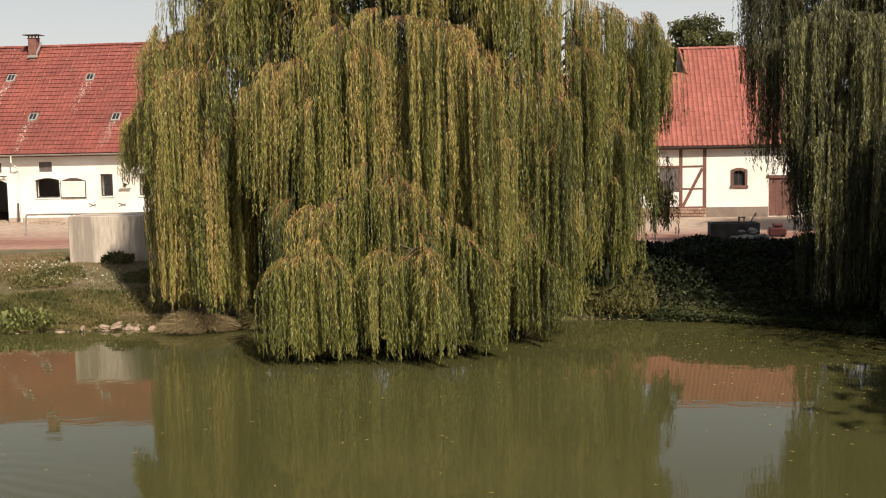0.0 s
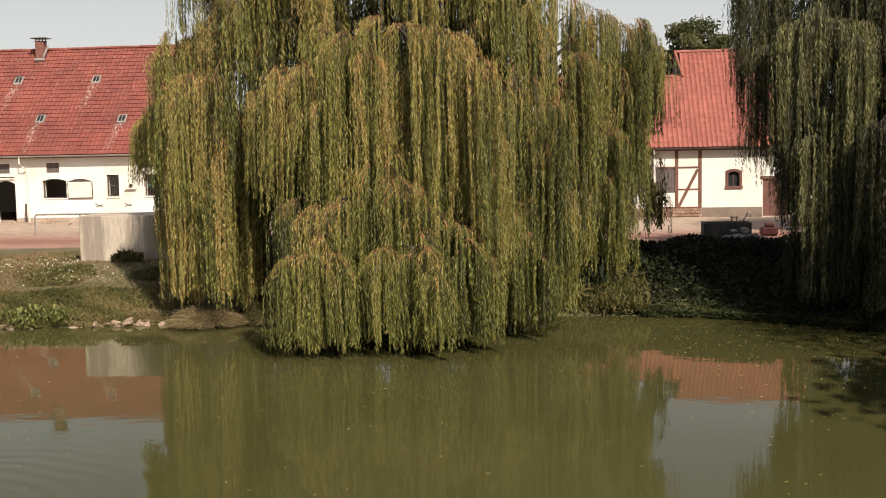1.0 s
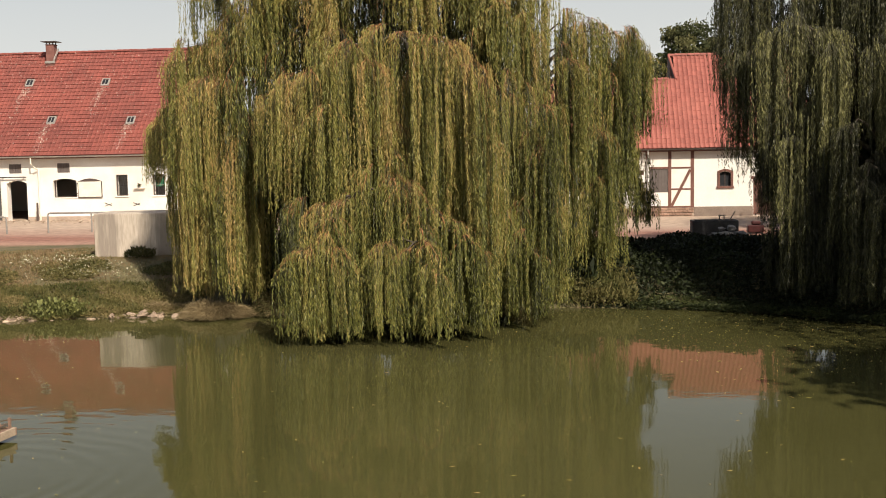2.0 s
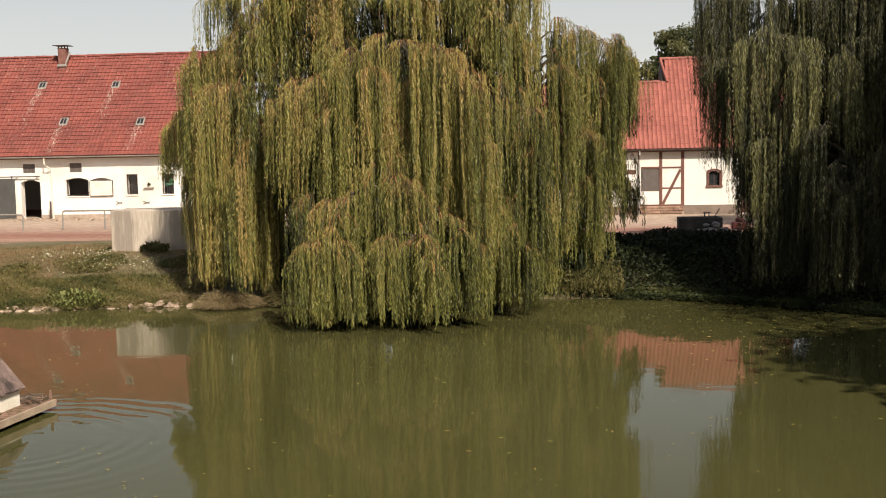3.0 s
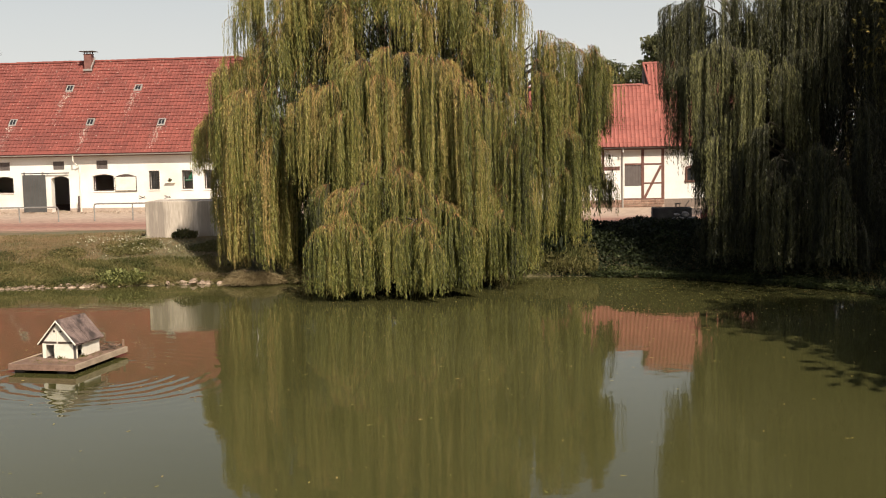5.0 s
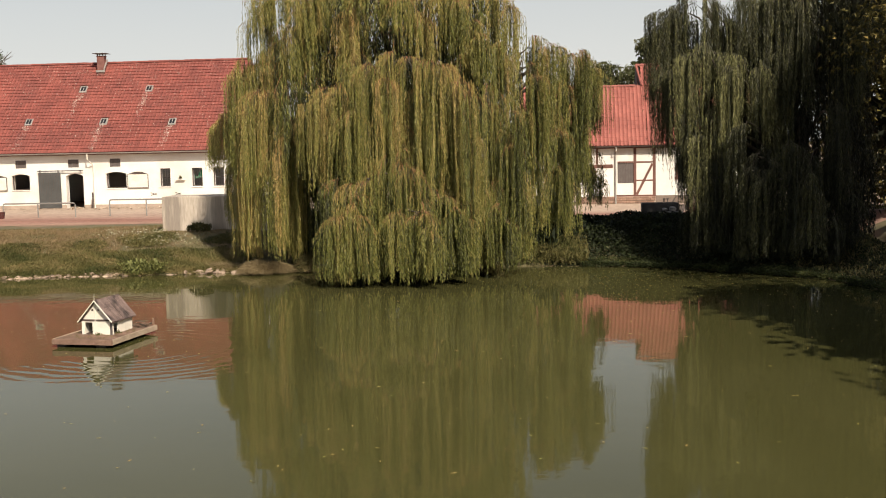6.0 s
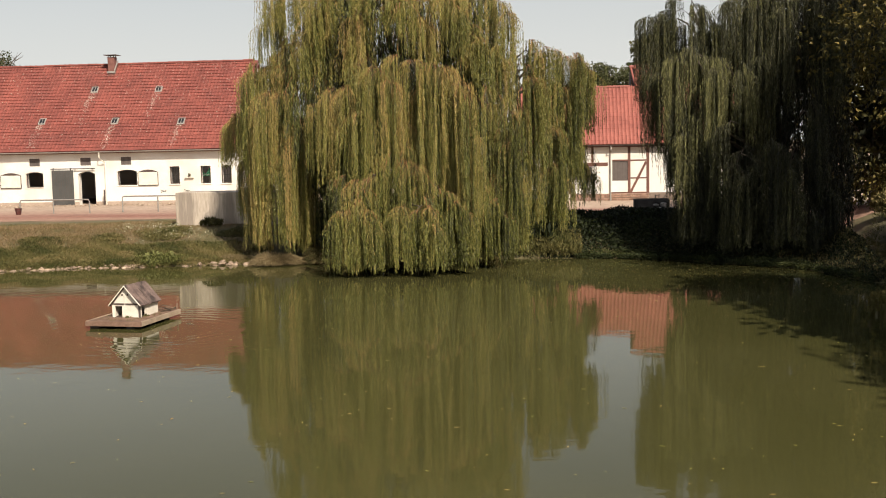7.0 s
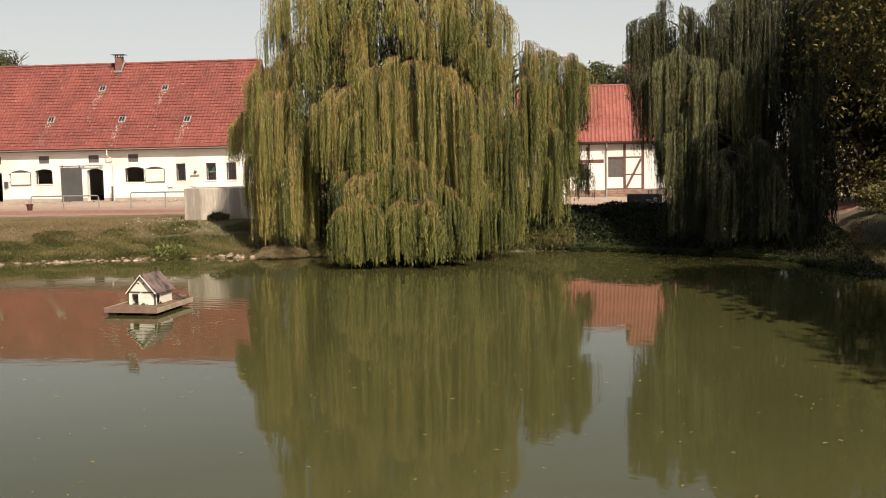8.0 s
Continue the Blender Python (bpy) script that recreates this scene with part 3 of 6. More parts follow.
    for px in (-28.45,):
        part("downpipe", a_tube([(px, YF - 0.46, EZ - 0.08), (px, YF - 0.46, EZ - 0.42), (px + 0.12, YF - 0.3, EZ - 0.62), (px + 0.22, YF - 0.07, EZ - 0.76), (px + 0.22, YF - 0.07, 1.2)], 0.045, 8), WHITEWOOD, B, "pale bent downpipe")
    for a, b, za, zb in vents:
        v = part("vent_shutter", a_box(a + 0.003, b - 0.003, YF + 0.05, YF + 0.09, za + 0.003, zb - 0.003), SHUTTER, B, "small dark closed loft shutter")
        for k in range(1, 4):
            x = a + (b - a) * k / 4
            part("seam", a_box(x - 0.008, x + 0.008, YF + 0.038, YF + 0.05, za + 0.01, zb - 0.01), DARKFRAME, v)
    for n_, (a, b, za, zb) in enumerate(barred):
        wf = bmesh.new()
        box(wf, a + 0.002, a + 0.05, YF + 0.10, YF + 0.16, za + 0.002, zb - 0.002), box(wf, b - 0.05, b - 0.002, YF + 0.10, YF + 0.16, za + 0.002, zb - 0.002)
        box(wf, a + 0.05, b - 0.05, YF + 0.10, YF + 0.16, zb - 0.05, zb - 0.002), box(wf, a + 0.05, b - 0.05, YF + 0.10, YF + 0.16, za + 0.002, za + 0.05)
        w = part("window", wf, DARKFRAME, B, "tall barred stable window")
        for k in range(1, 5):
            x = a + (b - a) * k / 5
            part("bar", a_tube([(x, YF + 0.06, za), (x, YF + 0.06, zb)], 0.010, 6), PALEIRON, w)
        part("crossbar", a_box(a, b, YF + 0.05, YF + 0.07, (za + zb) / 2 - 0.015, (za + zb) / 2 + 0.012), PALEIRON, w)
        part("sill", a_box(a - 0.06, b + 0.06, YF - 0.05, YF + 0.05, za - 0.075, za - 0.002, bevel=0.01), WHITEWASH, w)
    for a, b, za, zb, rise in arched:
        wf = bmesh.new()
        box(wf, a + 0.002, a + 0.06, YF + 0.16, YF + 0.22, za + 0.002, zb - 0.02), box(wf, b - 0.06, b - 0.002, YF + 0.16, YF + 0.22, za + 0.002, zb - 0.02)
        box(wf, a + 0.06, b - 0.06, YF + 0.16, YF + 0.22, za + 0.002, za + 0.06)
        w = part("window", wf, DARKFRAME, B, "open arched stable window, dark inside")
        part("sill", a_box(a - 0.05, b + 0.05, YF - 0.04, YF + 0.1, za - 0.06, za - 0.002, bevel=0.01), WHITEWASH, w)
    # swung-open white leaves beside the arched windows
    for a, b, za, zb in ((-35.51, -34.07, 2.36, 3.38), (-26.02, -24.66, 2.42, 3.46)):
        bm = bmesh.new()
        n = 10
        prof = [(a, za), (b, za)] + [(b - (b - a) * i / n, zb - 0.16 + 0.16 * math.sin(math.pi * i / n)) for i in range(n + 1)]
        f, k = [bm.verts.new((x, YF - 0.075, z)) for x, z in prof], [bm.verts.new((x, YF - 0.03, z)) for x, z in prof]
        bm.faces.new(f), bm.faces.new(k[::-1])
        for i in range(len(prof)):
            j = (i + 1) % len(prof)
            bm.faces.new((f[i], k[i], k[j], f[j]))
        h = part("shutter", bm, DARKFRAME, B, "white arched shutter folded back against the wall")
        inner = part("panel", a_box(a + 0.035, b - 0.035, YF - 0.10, YF - 0.077, za + 0.04, zb - 0.17, bevel=0.008), WHITEWOOD, h, "white painted panel")
        for z in (za + 0.2, zb - 0.3):
            part("hinge", a_box(a - 0.1 if a < -30 else a - 0.05, a + 0.04, YF - 0.112, YF - 0.101, z, z + 0.05), IRON, h)
    # sliding door on its rail
    dr = part("sliding_door", a_box(-31.88, -30.41, YF - 0.17, YF - 0.12, 1.22, 3.50, bevel=0.008), GREYDOOR, B, "grey boarded sliding door")
    for k in range(1, 9):
        x = -31.88 + 1.47 * k / 9
        part("board_joint", a_box(x - 0.006, x + 0.006, YF - 0.173, YF - 0.1705, 1.26, 3.46), DARKFRAME, dr)
    for x in (-31.75, -30.55):
        part("hanger", a_box(x - 0.04, x + 0.04, YF - 0.19, YF - 0.171, 3.30, 3.66, bevel=0.008), IRON, dr)
    part("door_rail", a_box(-31.95, -28.9, YF - 0.16, YF - 0.13, 3.56, 3.62), IRON, B)
    for x in (-31.4, -30.3, -29.1):
        part("rail_bracket", a_box(x - 0.03, x + 0.03, YF - 0.129, YF, 3.57, 3.61), IRON, B)
    part("meter_box", a_box(-35.98, -35.72, YF - 0.12, YF, 2.20, 2.62, bevel=0.015), GREYDOOR, B, "small grey meter box")
    part("wall_shelf", a_box(-22.85, -22.25, YF - 0.16, YF, 2.88, 2.91), WHITEWOOD, B)
    for cx_ in (-24.35, -22.75):
        for s in (-1, 1):
            bm = a_tube([(cx_ - 0.2, YF - 0.02, 2.03 + 0.09 * s), (cx_ + 0.18, YF - 0.02, 2.03 - 0.05 * s)], 0.014, 6)
            part("wall_anchor", bm, IRON, B)


build_stable()


# ---------------------------------------------------------------- the timber-framed house
def build_house():
    H = thing("timber_framed_house", "white half-timbered farmhouse with a bright red tile roof", "house")
    X0, XM, X1, YF, EZ = -1.2, 6.1, 13.0, 56.5, 4.46
    LOW, TALL = (59.72, 8.28), (61.0, 9.68)
    win, shut, door, shut2 = (8.38, 8.93, 2.47, 3.22, 0.1), (4.72, 5.70, 2.17, 3.42), (10.1, 11.5, 0.92, 2.80), (2.2, 3.42, 2.25, 3.10)
    part("wall", pierced_wall(X0, X1, 0.6, EZ + 0.1, YF, YF + 0.35, [win, shut, door, shut2]), WHITEWASH, H, "bright whitewashed wall panels")
    part("wall", a_box(X0, X1, 65.0, 65.3, 0.6, EZ + 0.1), WHITEWASH, H)
    part("wall", gable_wall(X1, YF + 0.35, 65.0, TALL[0], 0.6, EZ + 0.1, TALL[1] - 0.2), WHITEWASH, H)
    part("wall", gable_wall(X0 + 0.3, YF + 0.35, 62.9, LOW[0], 0.6, EZ + 0.1, LOW[1] - 0.2), WHITEWASH, H)
    part("attic_floor", a_box(X0 + 0.31, X1 - 0.31, YF + 0.36, 64.9, 4.2, 4.32), TIMBER, H)
    part("upper_gable", gable_wall(XM + 0.2, YF + 0.6, 64.9, TALL[0], EZ + 0.3, EZ + 0.35, TALL[1] - 0.16, 0.15), TIMBER, H, "dark boarded gable above the lower roof")
    low = part("roof", slab(X0 - 0.2, XM + 0.26, YF - 0.32, EZ + 0.02, LOW[0], LOW[1]), TIMBER, H, "lower red pantile roof")
    tall = part("roof", slab(XM + 0.26, X1 + 0.2, YF - 0.32, EZ + 0.02, TALL[0], TALL[1]), TIMBER, H, "higher red pantile roof")
    part("roof_back", slab(X0 - 0.2, XM, 63.3, EZ + 0.02, LOW[0], LOW[1]), TILE_NEW, H)
    part("roof_back", slab(XM, X1 + 0.2, 65.8, EZ + 0.02, TALL[0], TALL[1]), TILE_NEW, H)
    tiled_slope(low, X0 - 0.2, XM + 0.26, YF - 0.34, EZ + 0.03, LOW[0], LOW[1], 0.33, 0.24, 0.045, TILE_NEW, (2.8, 6.4), lift=0.017)
    tiled_slope(tall, XM + 0.26, X1 + 0.2, YF - 0.34, EZ + 0.03, TALL[0], TALL[1], 0.33, 0.24, 0.045, TILE_NEW, (6.0, 10.0), lift=0.017)
    ridge_caps(low, X0, XM - 0.02, LOW[0], LOW[1] - 0.02, TILE_NEW)
    ridge_caps(tall, XM, X1, TALL[0], TALL[1] - 0.02, TILE_NEW)
    # the dark boarded end of the higher roof, with its verge
    g = bmesh.new()
    tri = ((XM + 0.0, TALL[0], TALL[1] - 0.03), (XM + 0.30, LOW[0] - 0.1, LOW[1] - 0.1), (XM - 0.12, LOW[0] + 0.9, LOW[1] - 0.25))
    f, b = [g.verts.new(p) for p in tri], [g.verts.new((x + 0.3, y + 0.2, z)) for x, y, z in tri]
    g.faces.new(f), g.faces.new(b[::-1])
    for i in range(3):
        g.faces.new((f[i], b[i], b[(i + 1) % 3], f[(i + 1) % 3]))
    part("gable_boards", g, DARKFRAME, H, "dark boarded roof end")
    part("verge", a_tube([(XM + 0.02, TALL[0] - 0.02, TALL[1] + 0.02), (XM + 0.32, LOW[0] - 0.12, LOW[1] - 0.02)], 0.07, 8), TILE_NEW, H)
    # timber frame, proud of the panels
    Y = YF - 0.022

    def beam(a, b, c, d_):
        part("timber", a_box(a, b, Y, YF - 0.001, c, d_, bevel=0.006), TIMBER, H)

    beam(5.70, 5.87, 1.36, 4.44), beam(6.87, 7.05, 1.36, 4.44), beam(3.40, 3.54, 3.36, 4.44), beam(1.95, 2.1, 1.36, 4.44)
    beam(2.1, 4.44, 3.12, 3.35), beam(5.87, 6.87, 3.42, 3.51), beam(5.87, 6.87, 2.30, 2.38), beam(4.72, 5.70, 3.425, 3.52)
    beam(4.56, 5.70, 1.36, 1.45), beam(5.87, 6.87, 1.36, 1.45), beam(4.545, 4.65, 1.36, 4.44)
    bm = bmesh.new()
    for p, q in (((5.89, 1.46), (6.85, 3.36)),):
        d = Vector((q[0] - p[0], 0, q[1] - p[1])).normalized()
        s = Vector((d.z, 0, -d.x)) * 0.075
        vs = []
        for y in (Y - 0.003, YF - 0.001):
            vs.append([bm.verts.new((x + k * s.x, y, z + k * s.z)) for (x, z), k in ((p, -1), (p, 1), (q, 1), (q, -1))])
        bm.faces.new(vs[0]), bm.faces.new(vs[1][::-1])
        for i in range(4):
            bm.faces.new((vs[0][i], vs[1][i], vs[1][(i + 1) % 4], vs[0][(i + 1) % 4]))
    part("brace", bm, TIMBER, H, "slanting brown timber brace")
    # stone base in courses below the frame, smooth base elsewhere
    rnd = random.Random(5)
    base = part("stone_base", a_box(2.0, 7.05, YF - 0.02, YF, 0.6, 1.355), PLINTH, H, "rough stone base course")
    for zc in (0.86, 1.02, 1.17, 1.30):
        x = 2.0 + rnd.uniform(0, 0.2)
        while x < 6.9:
            w = min(rnd.uniform(0.22, 0.5), 7.04 - x)
            s = part("stone", a_box(x + 0.01, x + w - 0.012, YF - 0.055 - rnd.uniform(0, 0.02), YF - 0.021, zc - 0.068, zc + rnd.uniform(0.045, 0.058), bevel=0.014), REDSTONE, base)
            x += w
    part("plinth", a_box(7.05, 10.08, YF - 0.03, YF, 0.6, 1.40, bevel=0.01), PLINTH_DARK, H, "smooth grey-brown plinth")
    # small arched window
    a, b, za, zb, _ = win
    fr = bmesh.new()
    box(fr, a - 0.13, a, YF - 0.05, YF + 0.1, za - 0.12, zb + 0.04, bevel=0.008), box(fr, b, b + 0.13, YF - 0.05, YF + 0.1, za - 0.12, zb + 0.04, bevel=0.008)
    box(fr, a - 0.17, b + 0.17, YF - 0.07, YF + 0.1, za - 0.125, za, bevel=0.008)
    n = 8
    for i in range(n):
        u0, u1 = i / n, (i + 1) / n
        f = lambda u: zb - 0.09 + 0.11 * math.sin(math.pi * u)
        xa, xb = a - 0.13 + (b - a + 0.26) * u0, a - 0.13 + (b - a + 0.26) * u1
        q = [(xa, f(u0)), (xb, f(u1)), (xb, f(u1) + 0.12), (xa, f(u0) + 0.12)]
        vs = [[fr.verts.new((x_, y_, z_)) for x_, z_ in q] for y_ in (YF - 0.052, YF + 0.1)]
        fr.faces.new(vs[0]), fr.faces.new(vs[1][::-1])
        for k in range(4):
            fr.faces.new((vs[0][k], vs[1][k], vs[1][(k + 1) % 4], vs[0][(k + 1) % 4]))
    w = part("window", fr, TIMBER, H, "small arched window with a brown surround")
    part("pane", a_box(a + 0.002, b - 0.002, YF + 0.12, YF + 0.14, za + 0.002, zb - 0.01), GLASS, w)
    part("sash", a_box((a + b) / 2 - 0.02, (a + b) / 2 + 0.02, YF + 0.10, YF + 0.12, za, zb - 0.02), DARKFRAME, w)
    s = part("shutter", a_box(shut[0] + 0.003, shut[1] - 0.003, YF + 0.02, YF + 0.06, shut[2] + 0.003, shut[3] - 0.003), SHUTTER, H, "dark closed boarded shutter")
    for k in range(1, 6):
        x = shut[0] + (shut[1] - shut[0]) * k / 6
        part("seam", a_box(x - 0.006, x + 0.006, YF + 0.014, YF + 0.0195, shut[2] + 0.02, shut[3] - 0.02), DARKFRAME, s)
    part("shutter", a_box(shut2[0] + 0.003, shut2[1] - 0.003, YF + 0.02, YF + 0.06, shut2[2] + 0.003, shut2[3] - 0.003), SHUTTER, H, "dark closed boarded shutter")
    dr = part("door", a_box(door[0] + 0.003, door[1] - 0.003, YF + 0.05, YF + 0.11, 0.93, door[3] - 0.003), TIMBER, H, "brown boarded door with a wooden lintel")
    part("lintel", a_box(door[0] - 0.14, door[1] + 0.14, YF - 0.03, YF + 0.04, door[3] + 0.002, door[3] + 0.16, bevel=0.01), TIMBER, dr)
    for k in range(1, 8):
        x = door[0] + 1.4 * k / 8
        part("seam", a_box(x - 0.006, x + 0.006, YF + 0.044, YF + 0.0495, 0.96, door[3] - 0.03), DARKFRAME, dr)
    gut = bmesh.new()
    ring = [(YF - 0.40 + 0.07 * math.cos(t), EZ - 0.0 - 0.07 * math.sin(t)) for t in [math.pi * k / 6 for k in range(7)]]
    cols = [[gut.verts.new((x, y, z)) for y, z in ring] for x in (X0 - 0.2, X1 + 0.2)]
    for k in range(6):
        gut.faces.new((cols[0][k], cols[1][k], cols[1][k + 1], cols[0][k + 1]))
    part("gutter", gut, IRON, H, "dark half-round gutter")
    part("fascia", a_box(X0, X1 + 0.1, YF - 0.329, YF - 0.311, EZ - 0.14, EZ + 0.012), TIMBER, H)
    part("downpipe", a_tube([(4.62, YF - 0.40, EZ - 0.06), (4.62, YF - 0.40, EZ - 0.25), (4.6, YF - 0.08, EZ - 0.55), (4.6, YF - 0.08, 0.85)], 0.05, 8), ZINC, H, "grey-brown downpipe")


build_house()


# ---------------------------------------------------------------- concrete wall and float
def build_concrete():
    C = thing("concrete_wall", "weathered concrete retaining wall with dark rain streaks", "wall", -15.95, 33.85, 0.9, turn=4)
    part("slab", a_box(0, 3.05, 0, 2.0, 0, 1.80, bevel=0.02), CONCRETE, C)
    part("slab", a_box(3.06, 6.0, 0.012, 2.0, 0, 1.79, bevel=0.02), CONCRETE, C)


build_concrete()


def build_hut():
    U = thing("duck_house", "white floating duck house with a weathered board roof on a raft", "duck house", -9.82, 13.45, -0.075, turn=-6)
    # raft, seen in its own axes: x across, y away
    X0, X1, Y0, Y1 = -0.75, 0.77, -1.0, 1.24
    for i in range(15):
        a = Y0 + (Y1 - Y0) * i / 15
        part("deck_board", a_box(X0, X1, a + 0.006, a + (Y1 - Y0) / 15 - 0.006, 0.235, 0.275, bevel=0.004), DECK, U)
    part("rim_board", a_box(X0 - 0.04, X1 + 0.04, Y0 - 0.04, Y0 - 0.002, 0.15, 0.28, bevel=0.006), DECK, U, "weathered brown rim board")
    part("rim_board", a_box(X0 - 0.04, X1 + 0.04, Y1 + 0.002, Y1 + 0.04, 0.15, 0.28, bevel=0.006), DECK, U)
    part("rim_board", a_box(X1 + 0.002, X1 + 0.042, Y0 - 0.001, Y1 + 0.001, 0.15, 0.285, bevel=0.006), DECKPALE, U, "pale sunlit rim board")
    part("rim_board", a_box(X0 - 0.042, X0 - 0.002, Y0 - 0.001, Y1 + 0.001, 0.15, 0.285, bevel=0.006), DECKPALE, U)
    for y in (-0.7, 0.1, 0.9):
        for x in (-0.62, 0.42):
            part("float_block", a_box(x - 0.13, x + 0.13, y - 0.2, y + 0.2, -0.08, 0.23, bevel=0.03), DARKFRAME, U)
    # house
    W, D, Z0, ZE, ZR = 0.40, 1.0, 0.276, 0.64, 1.11
    y0 = -0.28
    holes = [(-0.33, -0.13, Z0 + 0.0, Z0 + 0.30, 0)]
    part("front_wall", pierced_wall(-W, W, Z0, ZE, y0, y0 + 0.03, holes), WHITEWOOD, U, "white painted boards")
    for y in (y0, y0 + D - 0.03):
        g = bmesh.new()
        a, b = [[g.verts.new(p) for p in ((-W, yy, ZE + 0.001), (W, yy, ZE + 0.001), (0, yy, ZR))] for yy in (y, y + 0.03)]
        g.faces.new(a), g.faces.new(b[::-1])
        for i in range(3):
            g.faces.new((a[i], b[i], b[(i + 1) % 3], a[(i + 1) % 3]))
        part("gable", g, WHITEWOOD, U)
    part("back_wall", a_box(-W, W, y0 + D - 0.03, y0 + D, Z0, ZE), WHITEWOOD, U)
    part("side_wall", a_box(-W, -W + 0.03, y0 + 0.03, y0 + D - 0.03, Z0, ZE), WHITEWOOD, U)
    part("side_wall", a_box(W - 0.03, W, y0 + 0.28, y0 + D - 0.03, Z0, ZE), WHITEWOOD, U)
    part("side_wall", a_box(W - 0.03, W, y0 + 0.03, y0 + 0.08, Z0, ZE), WHITEWOOD, U)
    part("floor_board", a_box(-W + 0.03, W - 0.03, y0 + 0.03, y0 + D - 0.03, Z0 - 0.0005, Z0 + 0.01), DARKFRAME, U)
    for a, b in ((-W, -0.06), (-0.02, W)):
        part("rail", a_box(a, b, y0 - 0.014, y0 - 0.001, ZE - 0.03, ZE + 0.012), DARKFRAME, U)
    for x in (-W + 0.02, W - 0.02):
        part("corner_post", a_box(x - 0.03, x + 0.03, y0 - 0.012, y0 - 0.001, Z0, ZE - 0.031), SHUTTER if x > 0 else WHITEWOOD, U)
    part("centre_post", a_box(-0.055, -0.025, y0 - 0.012, y0 - 0.001, ZE + 0.013, ZR - 0.08), WHITEWOOD, U)
    for x in (-0.11, 0.05):
        hole = a_tube([(x, y0 - 0.008, 0.88), (x, y0 - 0.001, 0.88)], 0.027, 10)
        part("air_hole", hole, DARKFRAME, U)
    rnd = random.Random(2)
    for s in (-1, 1):
        bm = bmesh.new()
        ya, yb = y0 - 0.10, y0 + D + 0.08
        ex, ez = s * (W + 0.065), ZE - 0.035
        q = [(0, ya, ZR + 0.02), (ex, ya, ez), (ex, yb, ez), (0, yb, ZR + 0.02)]
        t, u = [bm.verts.new(p) for p in q], [bm.verts.new((x, y, z - 0.03)) for x, y, z in q]
        bm.faces.new(t if s > 0 else t[::-1]), bm.faces.new(u[::-1] if s > 0 else u)
        for i in range(4):
            bm.faces.new((t[i], u[i], u[(i + 1) % 4], t[(i + 1) % 4]))
        roof = part("roof", bm, ROOFGREY, U, "weathered grey-brown board roof")
        run = Vector((ex, 0, ez - ZR - 0.02))
        n = Vector((-run.z * s, 0, run.x * s)).normalized() * (1 if s > 0 else 1)
        if n.z < 0:
            n = -n
        # boards running down the slope, each a little off its neighbours
        cuts = [ya + (yb - ya) * (c + (rnd.uniform(-0.25, 0.25) if 0 < c < 11 else 0)) / 11 for c in range(12)]
        for a, b in zip(cuts, cuts[1:]):
            top, low = run * rnd.uniform(0.0, 0.02), run * rnd.uniform(0.985, 1.035)
            base, lift = Vector((0, 0, ZR + 0.02)), n * rnd.uniform(0.010, 0.020)
            ps = []
            for h in (n * 0.001, lift):
                for e, y in ((top, a + 0.003), (low, a + 0.003), (low, b - 0.003), (top, b - 0.003)):
                    ps.append(tuple(base + e + h + Vector((0, y, 0))))
            raw("roof_board", ps, [(4, 5, 6, 7), (0, 1, 5, 4), (1, 2, 6, 5), (2, 3, 7, 6), (3, 0, 4, 7)], ROOFGREY, roof)
        # white barge board along the front edge
        bb = bmesh.new()
        q = [(0, ZR + 0.03), (ex * 1.01, ez + 0.005), (ex * 1.01 - s * 0.015, ez - 0.018), (0, ZR + 0.0)]
        f, k = [bb.verts.new((x, ya - 0.02, z)) for x, z in q], [bb.verts.new((x, ya - 0.001, z)) for x, z in q]
        bb.faces.new(f), bb.faces.new(k[::-1])
        for i in range(4):
            bb.faces.new((f[i], k[i], k[(i + 1) % 4], f[(i + 1) % 4]))
        part("barge_board", bb, WHITEWOOD, U, "white barge board")
    # fallen leaves on the deck and a little green at the wall's foot
    rng = np.random.default_rng(6)
    k = 420
    px, py = rng.uniform(X0 + 0.05, X1 - 0.05, k), rng.uniform(Y0 + 0.05, Y1 - 0.05, k)
    ok = (np.abs(px) > W + 0.03) | (py < y0 - 0.03) | (py > y0 + D + 0.03)
    px, py = px[ok], py[ok]
    k = len(px)
    a = rng.uniform(0, 6.28, k)
    al = np.stack([np.cos(a), np.sin(a), rng.uniform(0, 0.4, k)], 1)
    ln = rng.uniform(0.04, 0.10, k)
    tagged(leaves_mesh("litter", np.stack([px, py, np.full(k, 0.279)], 1), unit(al), unit(np.stack([-np.sin(a), np.cos(a), np.zeros(k)], 1)), ln, ln * 0.4, rng.uniform(0.3, 1, k), HERB, U, "fallen leaves on the deck"), kind="stuff")
    for tx, ty in ((0.05, y0 - 0.06), (W + 0.04, y0 + 0.25)):
        k = 30
        dd = unit(rng.normal(0, 0.6, (k, 3)) + np.array([0, 0, 0.9]))
        ll = rng.uniform(0.04, 0.11, k)
        leaves_mesh("weed", np.array([tx, ty, 0.277]) + rng.normal(0, 0.03, (k, 3)) * np.array([1, 1, 0]), dd, unit(np.cross(dd, rng.normal(0, 1, (k, 3)))), ll, ll * 0.3, rng.uniform(0, 0.5, k), HERB, U, narrow=True)
